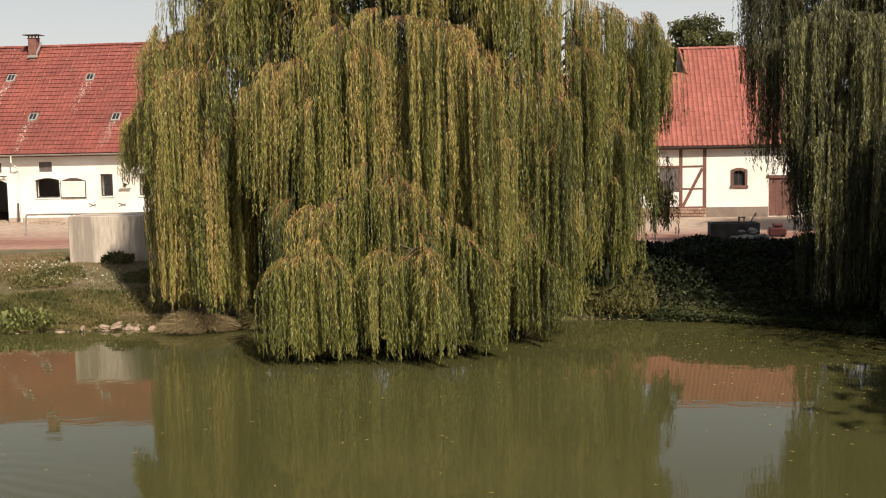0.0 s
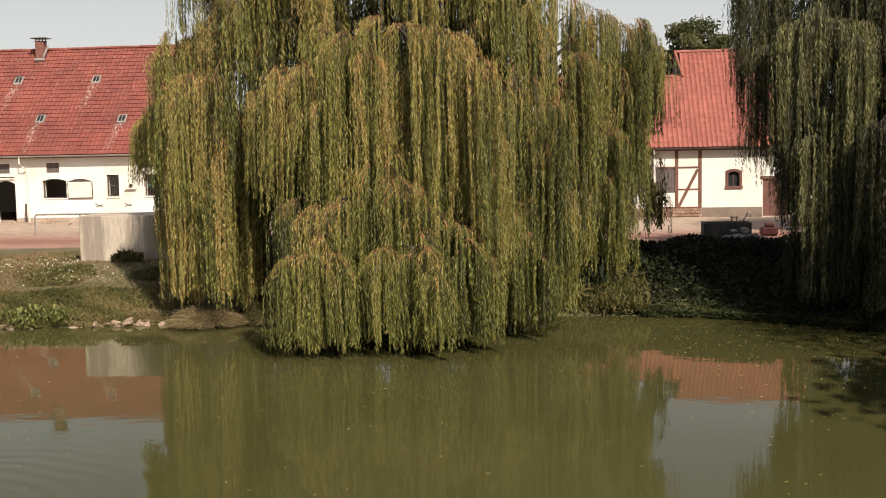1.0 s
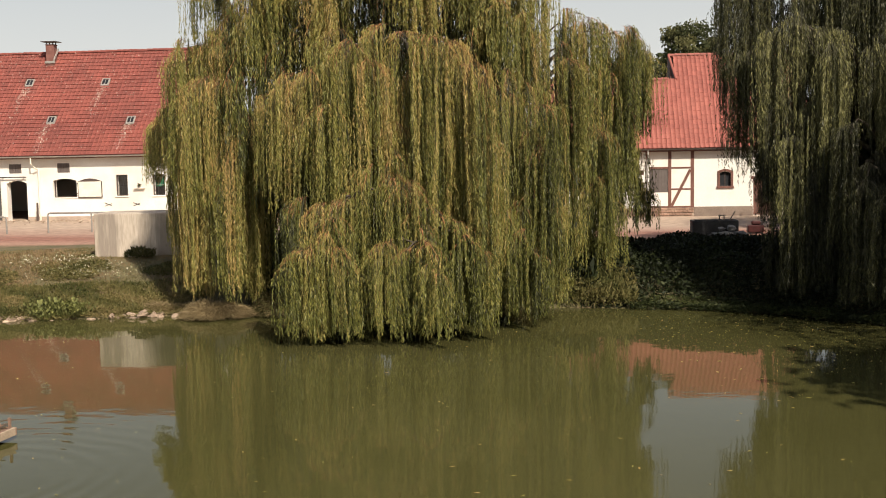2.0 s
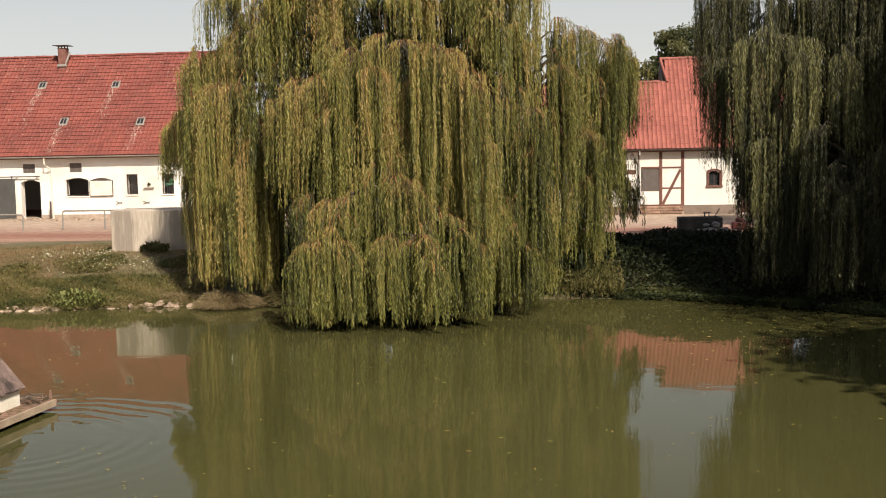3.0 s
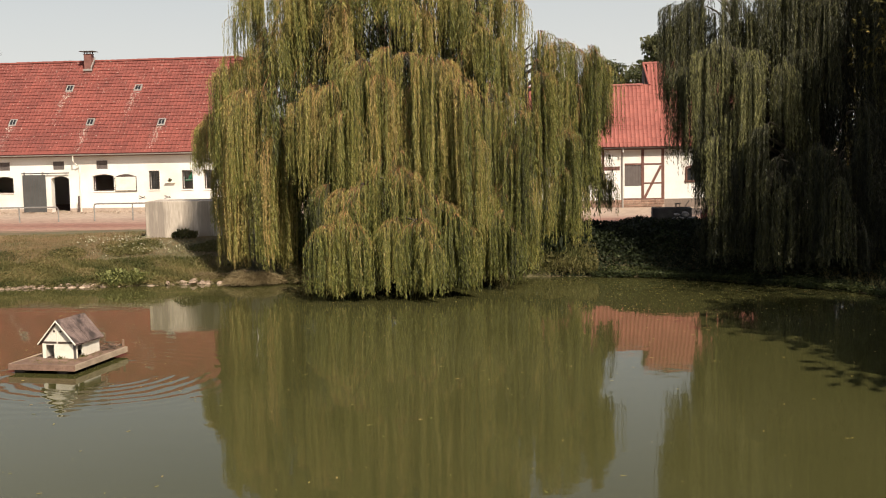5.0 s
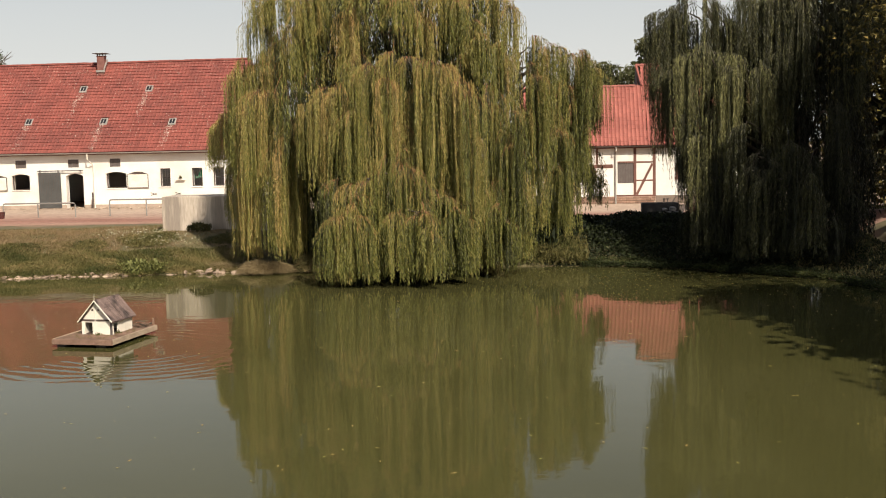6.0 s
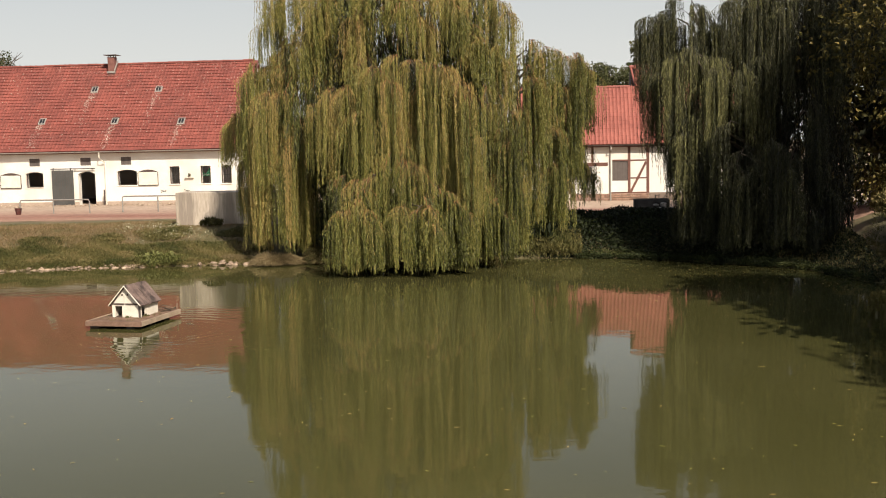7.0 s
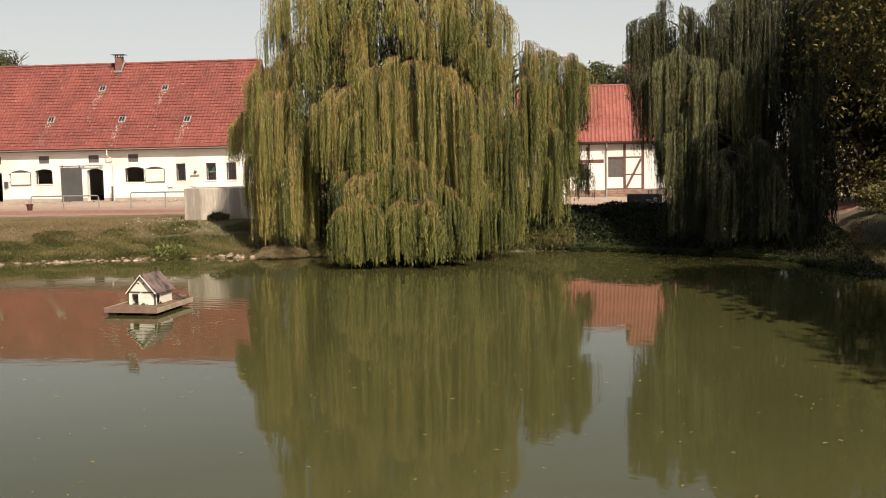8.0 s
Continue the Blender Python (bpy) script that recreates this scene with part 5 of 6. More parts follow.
def green_willow():
    rng = np.random.default_rng(12)
    edge = ((6.4, 30.0, 10.1, 4.8, 29.4, 9.5, 5.2), (6.2, 29.8, 9.7, 5.2, 29.3, 8.6, 4.4), (6.7, 29.2, 10.3, 7.6, 28.4, 8.8, 4.4), (5.7, 29.6, 8.1, 5.2, 29.2, 6.8, 3.2), (6.3, 29.2, 5.2, 5.9, 28.8, 4.3, 2.0))
    sun_toned = ((6.8, 28.4, 8.2, 5.7, 27.8, 7.4, 3.2), (6.8, 28.2, 8.0, 7.3, 27.2, 7.0, 2.8), (7.8, 28.2, 7.8, 7.5, 27.4, 6.8, 3.6), (8.4, 28.2, 7.4, 8.5, 27.5, 6.6, 4.0), (7.1, 28.0, 5.8, 6.4, 27.4, 4.9, 1.2))
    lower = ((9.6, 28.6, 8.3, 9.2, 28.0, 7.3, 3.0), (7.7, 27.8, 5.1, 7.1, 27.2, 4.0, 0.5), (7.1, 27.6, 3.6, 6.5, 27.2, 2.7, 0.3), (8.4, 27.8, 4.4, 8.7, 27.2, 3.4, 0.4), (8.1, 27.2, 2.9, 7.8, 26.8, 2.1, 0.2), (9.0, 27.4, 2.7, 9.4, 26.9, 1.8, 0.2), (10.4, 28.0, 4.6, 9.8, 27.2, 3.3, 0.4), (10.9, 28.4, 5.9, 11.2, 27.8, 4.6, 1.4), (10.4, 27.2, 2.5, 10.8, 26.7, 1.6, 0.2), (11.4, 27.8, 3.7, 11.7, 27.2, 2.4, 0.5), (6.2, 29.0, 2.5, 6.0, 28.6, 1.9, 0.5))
    tops = ((8.6, 29.6, 11.0, 7.9, 28.6, 9.6, 5.4), (9.5, 29.4, 11.4, 8.9, 28.2, 9.3, 5.0), (10.6, 29.4, 10.9, 10.0, 28.4, 9.0, 5.0), (11.4, 29.4, 11.3, 11.9, 28.6, 9.2, 4.6), (9.4, 29.2, 9.8, 9.8, 28.4, 8.6, 4.2))
    inner = [(6.6 + 0.5 * (i % 6), 30.6, 9.4 - 0.15 * (i % 6) - 2.7 * (i // 6), 6.3 + 0.5 * (i % 6), 29.8, 9.0 - 0.15 * (i % 6) - 2.7 * (i // 6), 5.4 - 2.6 * (i // 6)) for i in range(12)]
    skirt = ((6.6, 28.6, 5.4, 6.2, 28.0, 4.9, 1.0), (6.9, 28.2, 4.2, 6.5, 27.7, 3.7, 0.35), (7.4, 27.9, 5.2, 7.1, 27.2, 4.7, 0.4), (6.3, 28.8, 7.4, 5.8, 28.3, 6.9, 2.6), (6.6, 28.6, 6.4, 6.1, 28.0, 5.9, 2.2), (7.9, 27.0, 5.6, 7.4, 26.4, 5.1, 1.2), (8.2, 26.8, 4.4, 7.8, 26.2, 3.9, 0.3), (8.8, 26.4, 3.6, 8.4, 25.8, 3.1, 0.2), (9.4, 26.4, 4.8, 9.1, 25.7, 4.3, 0.3), (9.9, 26.2, 3.7, 9.7, 25.5, 3.2, 0.2))
    # sun-facing boughs toned pale, lower and inner ones dark: light and shade by colour
    groups = [(skirt, 0.42, 0.85, 13, 0.30, 1.0), (edge, 0.42, 0.72, 15, 0.56, 1.0), (sun_toned, 0.42, 0.72, 15, 0.78, 1.0), (lower, 0.45, 0.86, 13, 0.24, 1.0), (tops, 0.55, 0.75, 11, 0.36, 0.9)]
    groups += [(inner, 0.6, 0.8, 9, 0.10, 0.5), (crown(rng, 11.4, 30.6, 3.0, 3.2, 13.6, 8.0, 28, (2.2, 4.6)), 0.8, 0.7, 6, 0.20, 0.5), (crown(rng, 10.4, 30.8, 2.7, 2.8, 8.0, 2.6, 22, (2.5, 5.0)), 0.8, 0.7, 5, 0.12, 0.4)]
    build_willow("green weeping willow at the water, shade and sun set into its leaf tones", (10.4, 30.8, 0.5, 4.0), groups, WILLOW_SHADED, 22, 28, 0.112, (10.6, 30.7, 2.9, 2.8, 12.6, 2800), TWIG_DARK, 5, 0.08)


# ---------------------------------------------------------------- broad-leaved trees
def build_tree(name, label, x, y, height, rx, base_z, leaf, seed, clumps, leaves, size, low, bark=BARK, lean=0.0, palm=1, wide=(0.4, 0.55), hollow=0.45, spread=0.34, belly=0.85):
    """A tapered trunk with limbs, and a crown of leafy clumps with gaps between them."""
    rng = np.random.default_rng(seed)
    T = thing(name, label, "tree", x, y, 0)
    T.matrix_world = Matrix()
    part("trunk", a_tube([(x, y, base_z - 0.2), (x + 0.05, y, base_z + height * 0.25), (x + lean * 0.5, y, base_z + height * 0.7)], height * 0.028, 10, height * 0.010), bark, T)
    P, A, S, L, W, N = [], [], [], [], [], []
    for i in range(clumps):
        u = rng.uniform(0, 1)
        z = low + (height - low) * u
        r = rx * math.sqrt(max(0.05, 1 - (2 * u - belly) ** 2 / 1.35)) * rng.uniform(hollow, 1.02)
        a = rng.uniform(0, 2 * math.pi)
        c = np.array([x + lean * u + r * math.cos(a), y + r * math.sin(a), base_z + z])
        if i < clumps // 4:
            mid = Vector((x + lean * 0.4, y, base_z + z * 0.55))
            part("limb", a_tube([mid, mid.lerp(Vector(c), 0.55) + Vector((0, 0, 0.25)), Vector(c)], height * 0.008, 6, 0.012), bark, T)
        k = int(leaves * rng.uniform(0.6, 1.4))
        off = np.clip(rng.normal(0, 1, (k, 3)), -1.6, 1.6) * np.array([1.0, 1.0, 0.7]) * rx * spread * 0.42
        p = c + off
        d = unit(off * 0.6 + rng.normal(0, 0.6, (k, 3)) * 0.8 + np.array([0, 0, -0.5]))
        if palm > 1:
            # leaflets spread like fingers from one stalk
            k *= palm
            p, d = np.repeat(p, palm, 0), np.repeat(d, palm, 0)
            e = unit(np.cross(d, rng.normal(0, 1, (k // palm, 3)).repeat(palm, 0)))
            fan = np.tile(np.linspace(-1.2, 1.2, palm), k // palm)[:, None]
            d = unit(d * np.cos(fan) + e * np.sin(fan) + np.array([0, 0, -0.25]))
        P.append(p), A.append(d), S.append(unit(np.cross(d, rng.normal(0, 1, (k, 3)))))
        ln = rng.uniform(0.6, 1.3, k) * size
        L.append(ln), W.append(ln * rng.uniform(*wide, k)), N.append(np.clip(rng.normal(0.45, 0.22) + rng.normal(0, 0.1, k), 0, 1))
    # broad leaves deep in the crown, at the darkest tone to paint its inner shade
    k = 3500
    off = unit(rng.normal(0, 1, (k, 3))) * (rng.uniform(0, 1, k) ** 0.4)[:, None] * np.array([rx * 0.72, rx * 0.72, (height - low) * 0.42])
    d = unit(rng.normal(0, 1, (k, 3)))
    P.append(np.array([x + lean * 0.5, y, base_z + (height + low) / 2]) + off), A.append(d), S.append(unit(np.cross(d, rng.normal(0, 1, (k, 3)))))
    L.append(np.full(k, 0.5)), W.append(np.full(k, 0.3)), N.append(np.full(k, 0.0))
    P, A, S, L, W, N = (np.concatenate(v) for v in (P, A, S, L, W, N))
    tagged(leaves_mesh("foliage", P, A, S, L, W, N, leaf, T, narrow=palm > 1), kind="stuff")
    return T


central_willow()
green_willow()
build_tree("chestnut_tree", "broad-leaved tree browning at its leaf edges on the shady bank", 17.4, 20.8, 16.0, 6.9, 1.0, BROAD, 31, 300, 92, 0.155, 5.2, palm=5, wide=(0.30, 0.42), hollow=0.55, spread=0.27, belly=0.5)
build_tree("bank_tree", "broad-leaved tree on the bank throwing shade on the water", 16.8, 8.0, 13.3, 5.0, 1.1, BROAD, 32, 150, 190, 0.46, 2.6)
build_tree("bank_tree", "broad-leaved tree on the bank throwing shade on the water", 20.8, -4.5, 15.0, 5.4, 1.1, BROAD, 33, 150, 190, 0.46, 2.6)
build_tree("bank_tree", "dark broad-leaved tree behind the shaded willow", 17.2, 42.5, 12.5, 5.2, 1.2, BROAD, 37, 130, 300, 0.28, 0.6)
build_tree("bank_tree", "dark broad-leaved tree behind the shaded willow", 22.6, 39.5, 12.5, 5.4, 1.2, BROAD, 38, 120, 260, 0.32, 0.3)
build_tree("background_tree", "green tree rising behind the farmhouse roof", 8.8, 76, 11.7, 3.2, 1.2, FARLEAF, 34, 70, 300, 0.22, 3.0, spread=0.26)
build_tree("background_tree", "green tree rising behind the farmhouse roof", 4.6, 80, 9.8, 3.1, 1.2, FARLEAF, 35, 70, 300, 0.22, 3.0, spread=0.26)
build_tree("background_tree", "green tree behind the end of the stable", -56.5, 92, 13.6, 4.0, 1.2, FARLEAF, 36, 60, 500, 0.26, 3.0)


def bare_tree(x, y, z):
    """A dead tree: a trunk and forking bare branches."""
    T = thing("dead_tree", "bare dead tree standing behind the stable", "tree", x, y, z)
    part("trunk", a_tube([(0, 0, 0), (0.1, 0, 6.0), (0, 0, 12.0)], 0.22, 8, 0.08), BARK, T)
    rnd = random.Random(3)
    for i in range(9):
        h, a, ln = rnd.uniform(9.5, 12.0), rnd.uniform(0, 6.28), rnd.uniform(1.0, 2.2)
        e = Vector((math.cos(a) * ln, math.sin(a) * ln, h + ln * rnd.uniform(0.3, 0.9)))
        b = part("branch", a_tube([(0, 0, h), Vector((0, 0, h)).lerp(e, 0.5) + Vector((0, 0, 0.12)), e], 0.06, 6, 0.015), BARK, T)
        for k in range(3):
            p = Vector((0, 0, h)).lerp(e, rnd.uniform(0.45, 0.95))
            q = p + Vector((rnd.uniform(-0.7, 0.7), rnd.uniform(-0.5, 0.5), rnd.uniform(0.3, 0.8)))
            part("twig", a_tube([p, p.lerp(q, 0.5) + Vector((0.05, 0, 0)), q], 0.025, 5, 0.008), BARK, b)


bare_tree(-50.6, 85, 1.0)


# ---------------------------------------------------------------- bank plants
def herb_patch(name, label, category, region, count, size, tall, leaf, seed, tone=(0.5, 0.2), lean=0.5, width=(0.25, 0.4), mound=None):
    """Many small upright leaves over a stretch of bank, as one stuff object. region(rng, n) gives x and y; mound adds height."""
    rng = np.random.default_rng(seed)
    x, y = region(rng, count)
    z = ground_z(x, y)
    h = np.zeros(len(x)) if mound is None else mound(x, y) * rng.uniform(0, 1, len(x)) ** 0.6
    keep = z > (-0.02 if mound is None else -0.3)
    z = np.maximum(z, 0.0)
    x, y, z, h = x[keep], y[keep], z[keep], h[keep]
    n = len(x)
    up = np.stack([rng.normal(0, lean, n), rng.normal(0, lean, n), np.abs(rng.normal(tall, 0.3, n))], 1)
    along = unit(up)
    side = unit(np.cross(along, rng.normal(0, 1, (n, 3))))
    ln = size * rng.uniform(0.5, 1.4, n)
    clump = 0.5 + 0.5 * np.sin(x * 1.9 + 2.1 * np.sin(y * 1.3)) * np.sin(y * 2.3 + x * 0.7)
    t = np.clip(tone[0] + tone[1] * (clump * 2 - 1) + rng.normal(0, 0.12, n), 0, 1)
    ob = leaves_mesh(name, np.stack([x, y, z + h - 0.01], 1), along, side, ln, ln * rng.uniform(*width, n), t, leaf, narrow=width[1] < 0.34)
    return tagged(ob, label, category, kind="stuff")


def strip(x0, x1, d0, d1):
    """Points between x0 and x1, from d0 to d1 metres up the bank."""
    sx, sy = zip(*SHORE)

    def region(rng, n):
        x = rng.uniform(x0, x1, n)
        return x, np.interp(x, sx, sy) + rng.uniform(d0, d1, n)
    return region


def disc(cx, cy, rx, ry):
    def region(rng, n):
        a, r = rng.uniform(0, 2 * math.pi, n), np.sqrt(rng.uniform(0, 1, n))
        return cx + rx * r * np.cos(a), cy + ry * r * np.sin(a)
    return region


def heap(cx, cy, rx, ry, h):
    return lambda x, y: h * np.sqrt(np.clip(1 - ((x - cx) / rx) ** 2 - ((y - cy) / ry) ** 2, 0, 1))


def sum_heaps(*hs):
    return lambda x, y: np.maximum.reduce([h(x, y) for h in hs])


herb_patch("bank_grass", "short dry grass and weeds on the sunlit bank", "grass", strip(-27, -7.5, 0.1, 10.5), 110000, 0.075, 0.55, HERB, 41, (0.72, 0.32), 0.7, (0.16, 0.32))
herb_patch("bank_weeds", "taller green weeds near the water's edge", "weeds", strip(-27, -12.0, 0.1, 2.8), 46000, 0.12, 0.7, GRASS, 42, (0.42, 0.34), 0.6, (0.16, 0.32), lambda x, y: 0.05 + 0.13 * (0.5 + 0.5 * np.sin(x * 2.7 + 1.9 * np.sin(y * 1.7))) * (0.5 + 0.5 * np.sin(x * 0.83 + y)))
herb_patch("edge_weeds", "weeds hanging over the edge of the bank", "weeds", strip(-27, -10.2, -0.12, 0.5), 9000, 0.12, 0.4, GRASS, 44, (0.5, 0.3), 0.8, (0.16, 0.3), lambda x, y: 0.06 + 0.10 * (0.5 + 0.5 * np.sin(x * 3.1)))
herb_patch("dry_herbs", "reddish dry herbs on the upper bank", "weeds", strip(-27, -16.5, 2.5, 8.0), 26000, 0.10, 0.8, HERB, 43, (0.88, 0.15), 0.6, (0.16, 0.3), lambda x, y: 0.04 + 0.10 * (0.5 + 0.5 * np.sin(x * 1.3 + 2 * np.sin(y * 1.1))))
herb_patch("verge_grass", "green grass verge along the top of the bank", "grass", strip(-27, -16.2, 6.6, 8.0), 12000, 0.08, 0.8, GRASS, 45, (0.33, 0.2), 0.6, (0.16, 0.28))


# tall weeds standing out of the grass
rw = random.Random(19)
for i in range(40):
    cx = rw.uniform(-26, -11.0)
    cy = float(np.interp(cx, *zip(*SHORE))) + rw.uniform(0.5, 4.5)
    r, h = rw.uniform(0.25, 0.9), rw.uniform(0.08, 0.30)
    w = herb_patch("weed_clump", "leafy weed clump standing out of the dry grass", "weeds", disc(cx, cy, r, r * 0.8), int(1700 * r), 0.085, 0.5, GRASS, 400 + i, (rw.uniform(0.2, 0.95), 0.25), 0.8, (0.25, 0.45), heap(cx, cy, r * 1.1, r * 0.9, h))
    tagged(w, group="weed clumps")


def dock_clump(x, y, n, seed):
    rng = np.random.default_rng(seed)
    D = thing("dock_plant", "clump of broad light-green dock leaves at the water's edge", "plant", x, y, float(ground_z(np.array(x), np.array(y))), group="dock plants")
    for i in range(n):
        a, r = rng.uniform(0, 2 * math.pi), rng.uniform(0.05, 0.6)
        L, w = rng.uniform(0.07, 0.16), rng.uniform(0.06, 0.11)
        c, s = math.cos(a), math.sin(a)
        rise, droop = rng.uniform(0.03, 0.32), rng.uniform(-0.10, 0.10)
        bm = bmesh.new()
        rows = []
        for k in range(5):
            u = k / 4
            half = w * math.sin(math.pi * (0.12 + 0.85 * u)) * 0.5
            d, z = r * 0.8 + L * u * 0.85, rise + 0.07 * math.sin(u * 2.6) + droop * u
            rows.append([bm.verts.new((c * d - s * q, s * d + c * q, z + abs(q) * 0.35)) for q in (-half, 0, half)])
        for p, q in zip(rows, rows[1:]):
            bm.faces.new((p[0], p[1], q[1], q[0])), bm.faces.new((p[1], p[2], q[2], q[1]))
        tube(bm, [(c * r * 0.2, s * r * 0.2, -0.05), (c * r * 0.6, s * r * 0.6, rise * 0.8), (c * r * 0.8, s * r * 0.8, rise)], 0.006, 4)
        part("leaf", bm, DOCK, D)
    return D


DOCK = material("dock_leaf", (0.060, 0.074, 0.016), (0.17, 0.17, 0.042), 0.75, 5, 30, 0.2, 0.004)
for i, (x, y) in enumerate(((-14.7, 27.45), (-14.2, 27.6), (-13.8, 27.75), (-15.0, 27.7), (-14.6, 27.9), (-14.1, 28.0))):
    dock_clump(x, y, 64, 50 + i)


def flower_patch(cx, cy, rx, ry, n, seed):
    rng = np.random.default_rng(seed)
    # heads stand in small bunches
    k = max(4, n // 9)
    bx, by = disc(cx, cy, rx, ry)(rng, k)
    w = rng.integers(0, k, n)
    x, y = bx[w] + rng.normal(0, 0.11, n), by[w] + rng.normal(0, 0.09, n)
    z = ground_z(x, y) + rng.uniform(0.08, 0.30, n)
    along = unit(np.stack([rng.normal(0, 1, n), rng.normal(0, 1, n) - 0.4, rng.normal(0.5, 0.4, n)], 1))
    side = unit(np.cross(along, rng.normal(0, 1, (n, 3))))
    ln = rng.uniform(0.03, 0.075, n)
    tagged(leaves_mesh("wild_flowers", np.stack([x, y, z], 1), along, side, ln, ln * 0.8, rng.uniform(0, 1, n), BLOSSOM), "patch of small white wild flowers on the bank", "flowers", kind="stuff")


BLOSSOM = leaf_material("white_blossom", ((0.0, (0.20, 0.20, 0.09)), (0.6, (0.38, 0.36, 0.22)), (1.0, (0.60, 0.56, 0.44))), 0.2)
flower_patch(-16.7, 32.2, 1.5, 0.8, 420, 61)
flower_patch(-14.3, 31.2, 1.1, 0.7, 240, 62)
flower_patch(-15.6, 30.6, 1.4, 0.6, 140, 65)
herb_patch("bramble_bush", "dark low bush against the concrete wall", "bush", disc(-14.15, 33.45, 0.55, 0.3), 700, 0.12, 0.6, HERB, 65, (0.2, 0.2), 0.8, (0.35, 0.55), heap(-14.15, 33.45, 0.6, 0.35, 0.36))


def tussock(label, cx, cy, rx, ry, h, n, leaf, tone, seed, length):
    """A mound of fine blades that rise from its middle and droop over its sides."""
    rng = np.random.default_rng(seed)
    a, r = rng.uniform(0, 2 * math.pi, n), np.sqrt(rng.uniform(0, 1, n))
    lump = 1 + 0.16 * np.sin(3 * a + 1.0) + 0.10 * np.sin(7 * a)
    x, y = cx + rx * lump * r * np.cos(a), cy + ry * lump * r * np.sin(a)
    z = np.maximum(ground_z(x, y), 0.0) + h * np.sqrt(np.clip(1 - r * r, 0, 1)) * rng.uniform(0.45, 1.0, n) * (0.75 + 0.25 * np.sin(x * 4.1 + 2 * np.sin(y * 5.3)))
    along = unit(np.stack([np.cos(a) * (0.25 + r) + rng.normal(0, 0.55, n), np.sin(a) * (0.25 + r) + rng.normal(0, 0.55, n), 0.45 - 1.05 * r + rng.normal(0, 0.4, n)], 1))
    ln = length * rng.uniform(0.5, 1.3, n)
    ok = z + along[:, 2] * ln > 0.02
    d = [np.stack([x, y, z], 1)[ok], along[ok], unit(np.cross(along, rng.normal(0, 1, (n, 3))))[ok], ln[ok], ln[ok] * 0.06, np.clip(tone + rng.normal(0, 0.22, n), 0, 1)[ok]]
    tagged(leaves_mesh("grass_tussock", *d, leaf, narrow=True), label, "grass", kind="stuff")


tussock("pale dry grass tussock hanging over the water", -9.75, 27.75, 1.0, 0.6, 0.55, 14000, HAY, 0.35, 66, 0.22)
tussock("grey-green grass under the willow's edge", -7.8, 28.6, 1.0, 0.8, 0.85, 11000, HERB, 0.5, 67, 0.30)
tussock("low dry grass hummock on the edge of the bank", -11.6, 28.6, 0.7, 0.4, 0.22, 4000, HAY, 0.35, 68, 0.18)

# shaded right bank: bramble and ivy, a paler nettle slope towards the willow
heaps = sum_heaps(heap(2.2, 34.0, 1.9, 1.7, 0.55), heap(2.6, 31.4, 2.6, 1.7, 0.8), heap(4.6, 31.6, 2.6, 2.2, 1.1), heap(6.6, 30.4, 2.4, 2.0, 0.9), heap(8.6, 29.2, 2.4, 2.0, 0.7), heap(5.2, 34.4, 3.2, 2.4, 0.45), heap(8.4, 33.7, 2.6, 2.4, 0.75), heap(4.3, 36.2, 1.0, 0.9, 0.5), heap(7.3, 36.6, 0.8, 0.8, 0.6), heap(3.4, 30.6, 0.9, 0.8, 1.0), heap(5.6, 30.3, 0.8, 0.9, 1.15), heap(1.9, 32.2, 0.8, 0.9, 1.1), heap(7.4, 31.6, 0.9, 0.8, 1.2))
# low tones on thicket and undergrowth add to the shade under the trees
herb_patch("bramble_thicket", "green bramble and ivy covering the bank, its shade set into their colour", "bushes", strip(0.8, 12.5, 0.0, 8.5), 66000, 0.115, 0.5, IVY_SHADED, 71, (0.13, 0.22), 0.9, (0.4, 0.6), heaps)
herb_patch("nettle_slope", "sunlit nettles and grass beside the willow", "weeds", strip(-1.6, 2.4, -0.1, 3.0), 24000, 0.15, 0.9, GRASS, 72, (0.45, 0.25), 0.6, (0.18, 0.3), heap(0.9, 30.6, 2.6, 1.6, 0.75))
herb_patch("water_edge_leaves", "overhanging grey-green leaves at the waterline", "weeds", strip(2.2, 11.5, -0.35, 0.35), 11000, 0.10, 0.1, IVY_SHADED, 73, (0.40, 0.35), 0.9, (0.25, 0.4), lambda x, y: 0.22 + 0 * x)
herb_patch("willow_undergrowth", "undergrowth below the willow's crown, the shade there set into its tone", "weeds", strip(-9, 1.2, 0.2, 6.0), 26000, 0.30, 0.8, IVY_SHADED, 74, (0.15, 0.12), 0.6, (0.2, 0.35), lambda x, y: 1.0 + 0 * x)
herb_patch("garden_hedge", "sun-touched hedge behind the shaded bank", "hedge", disc(18.2, 35.6, 3.0, 1.0), 20000, 0.15, 0.4, GRASS, 75, (0.7, 0.2), 0.9, (0.35, 0.5), heap(18.2, 35.6, 3.3, 1.2, 1.5))
herb_patch("bank_top_grass", "thin grass on the shaded bank top", "grass", disc(16.5, 28.5, 5.0, 7.0), 22000, 0.15, 0.8, HERB, 77, (0.35, 0.2), 0.6, (0.14, 0.25))
herb_patch("shady_grass", "thin grass below the trees", "grass", strip(9.5, 18, 0.1, 14), 34000, 0.14, 0.9, HERB, 76, (0.5, 0.2), 0.5, (0.14, 0.25))


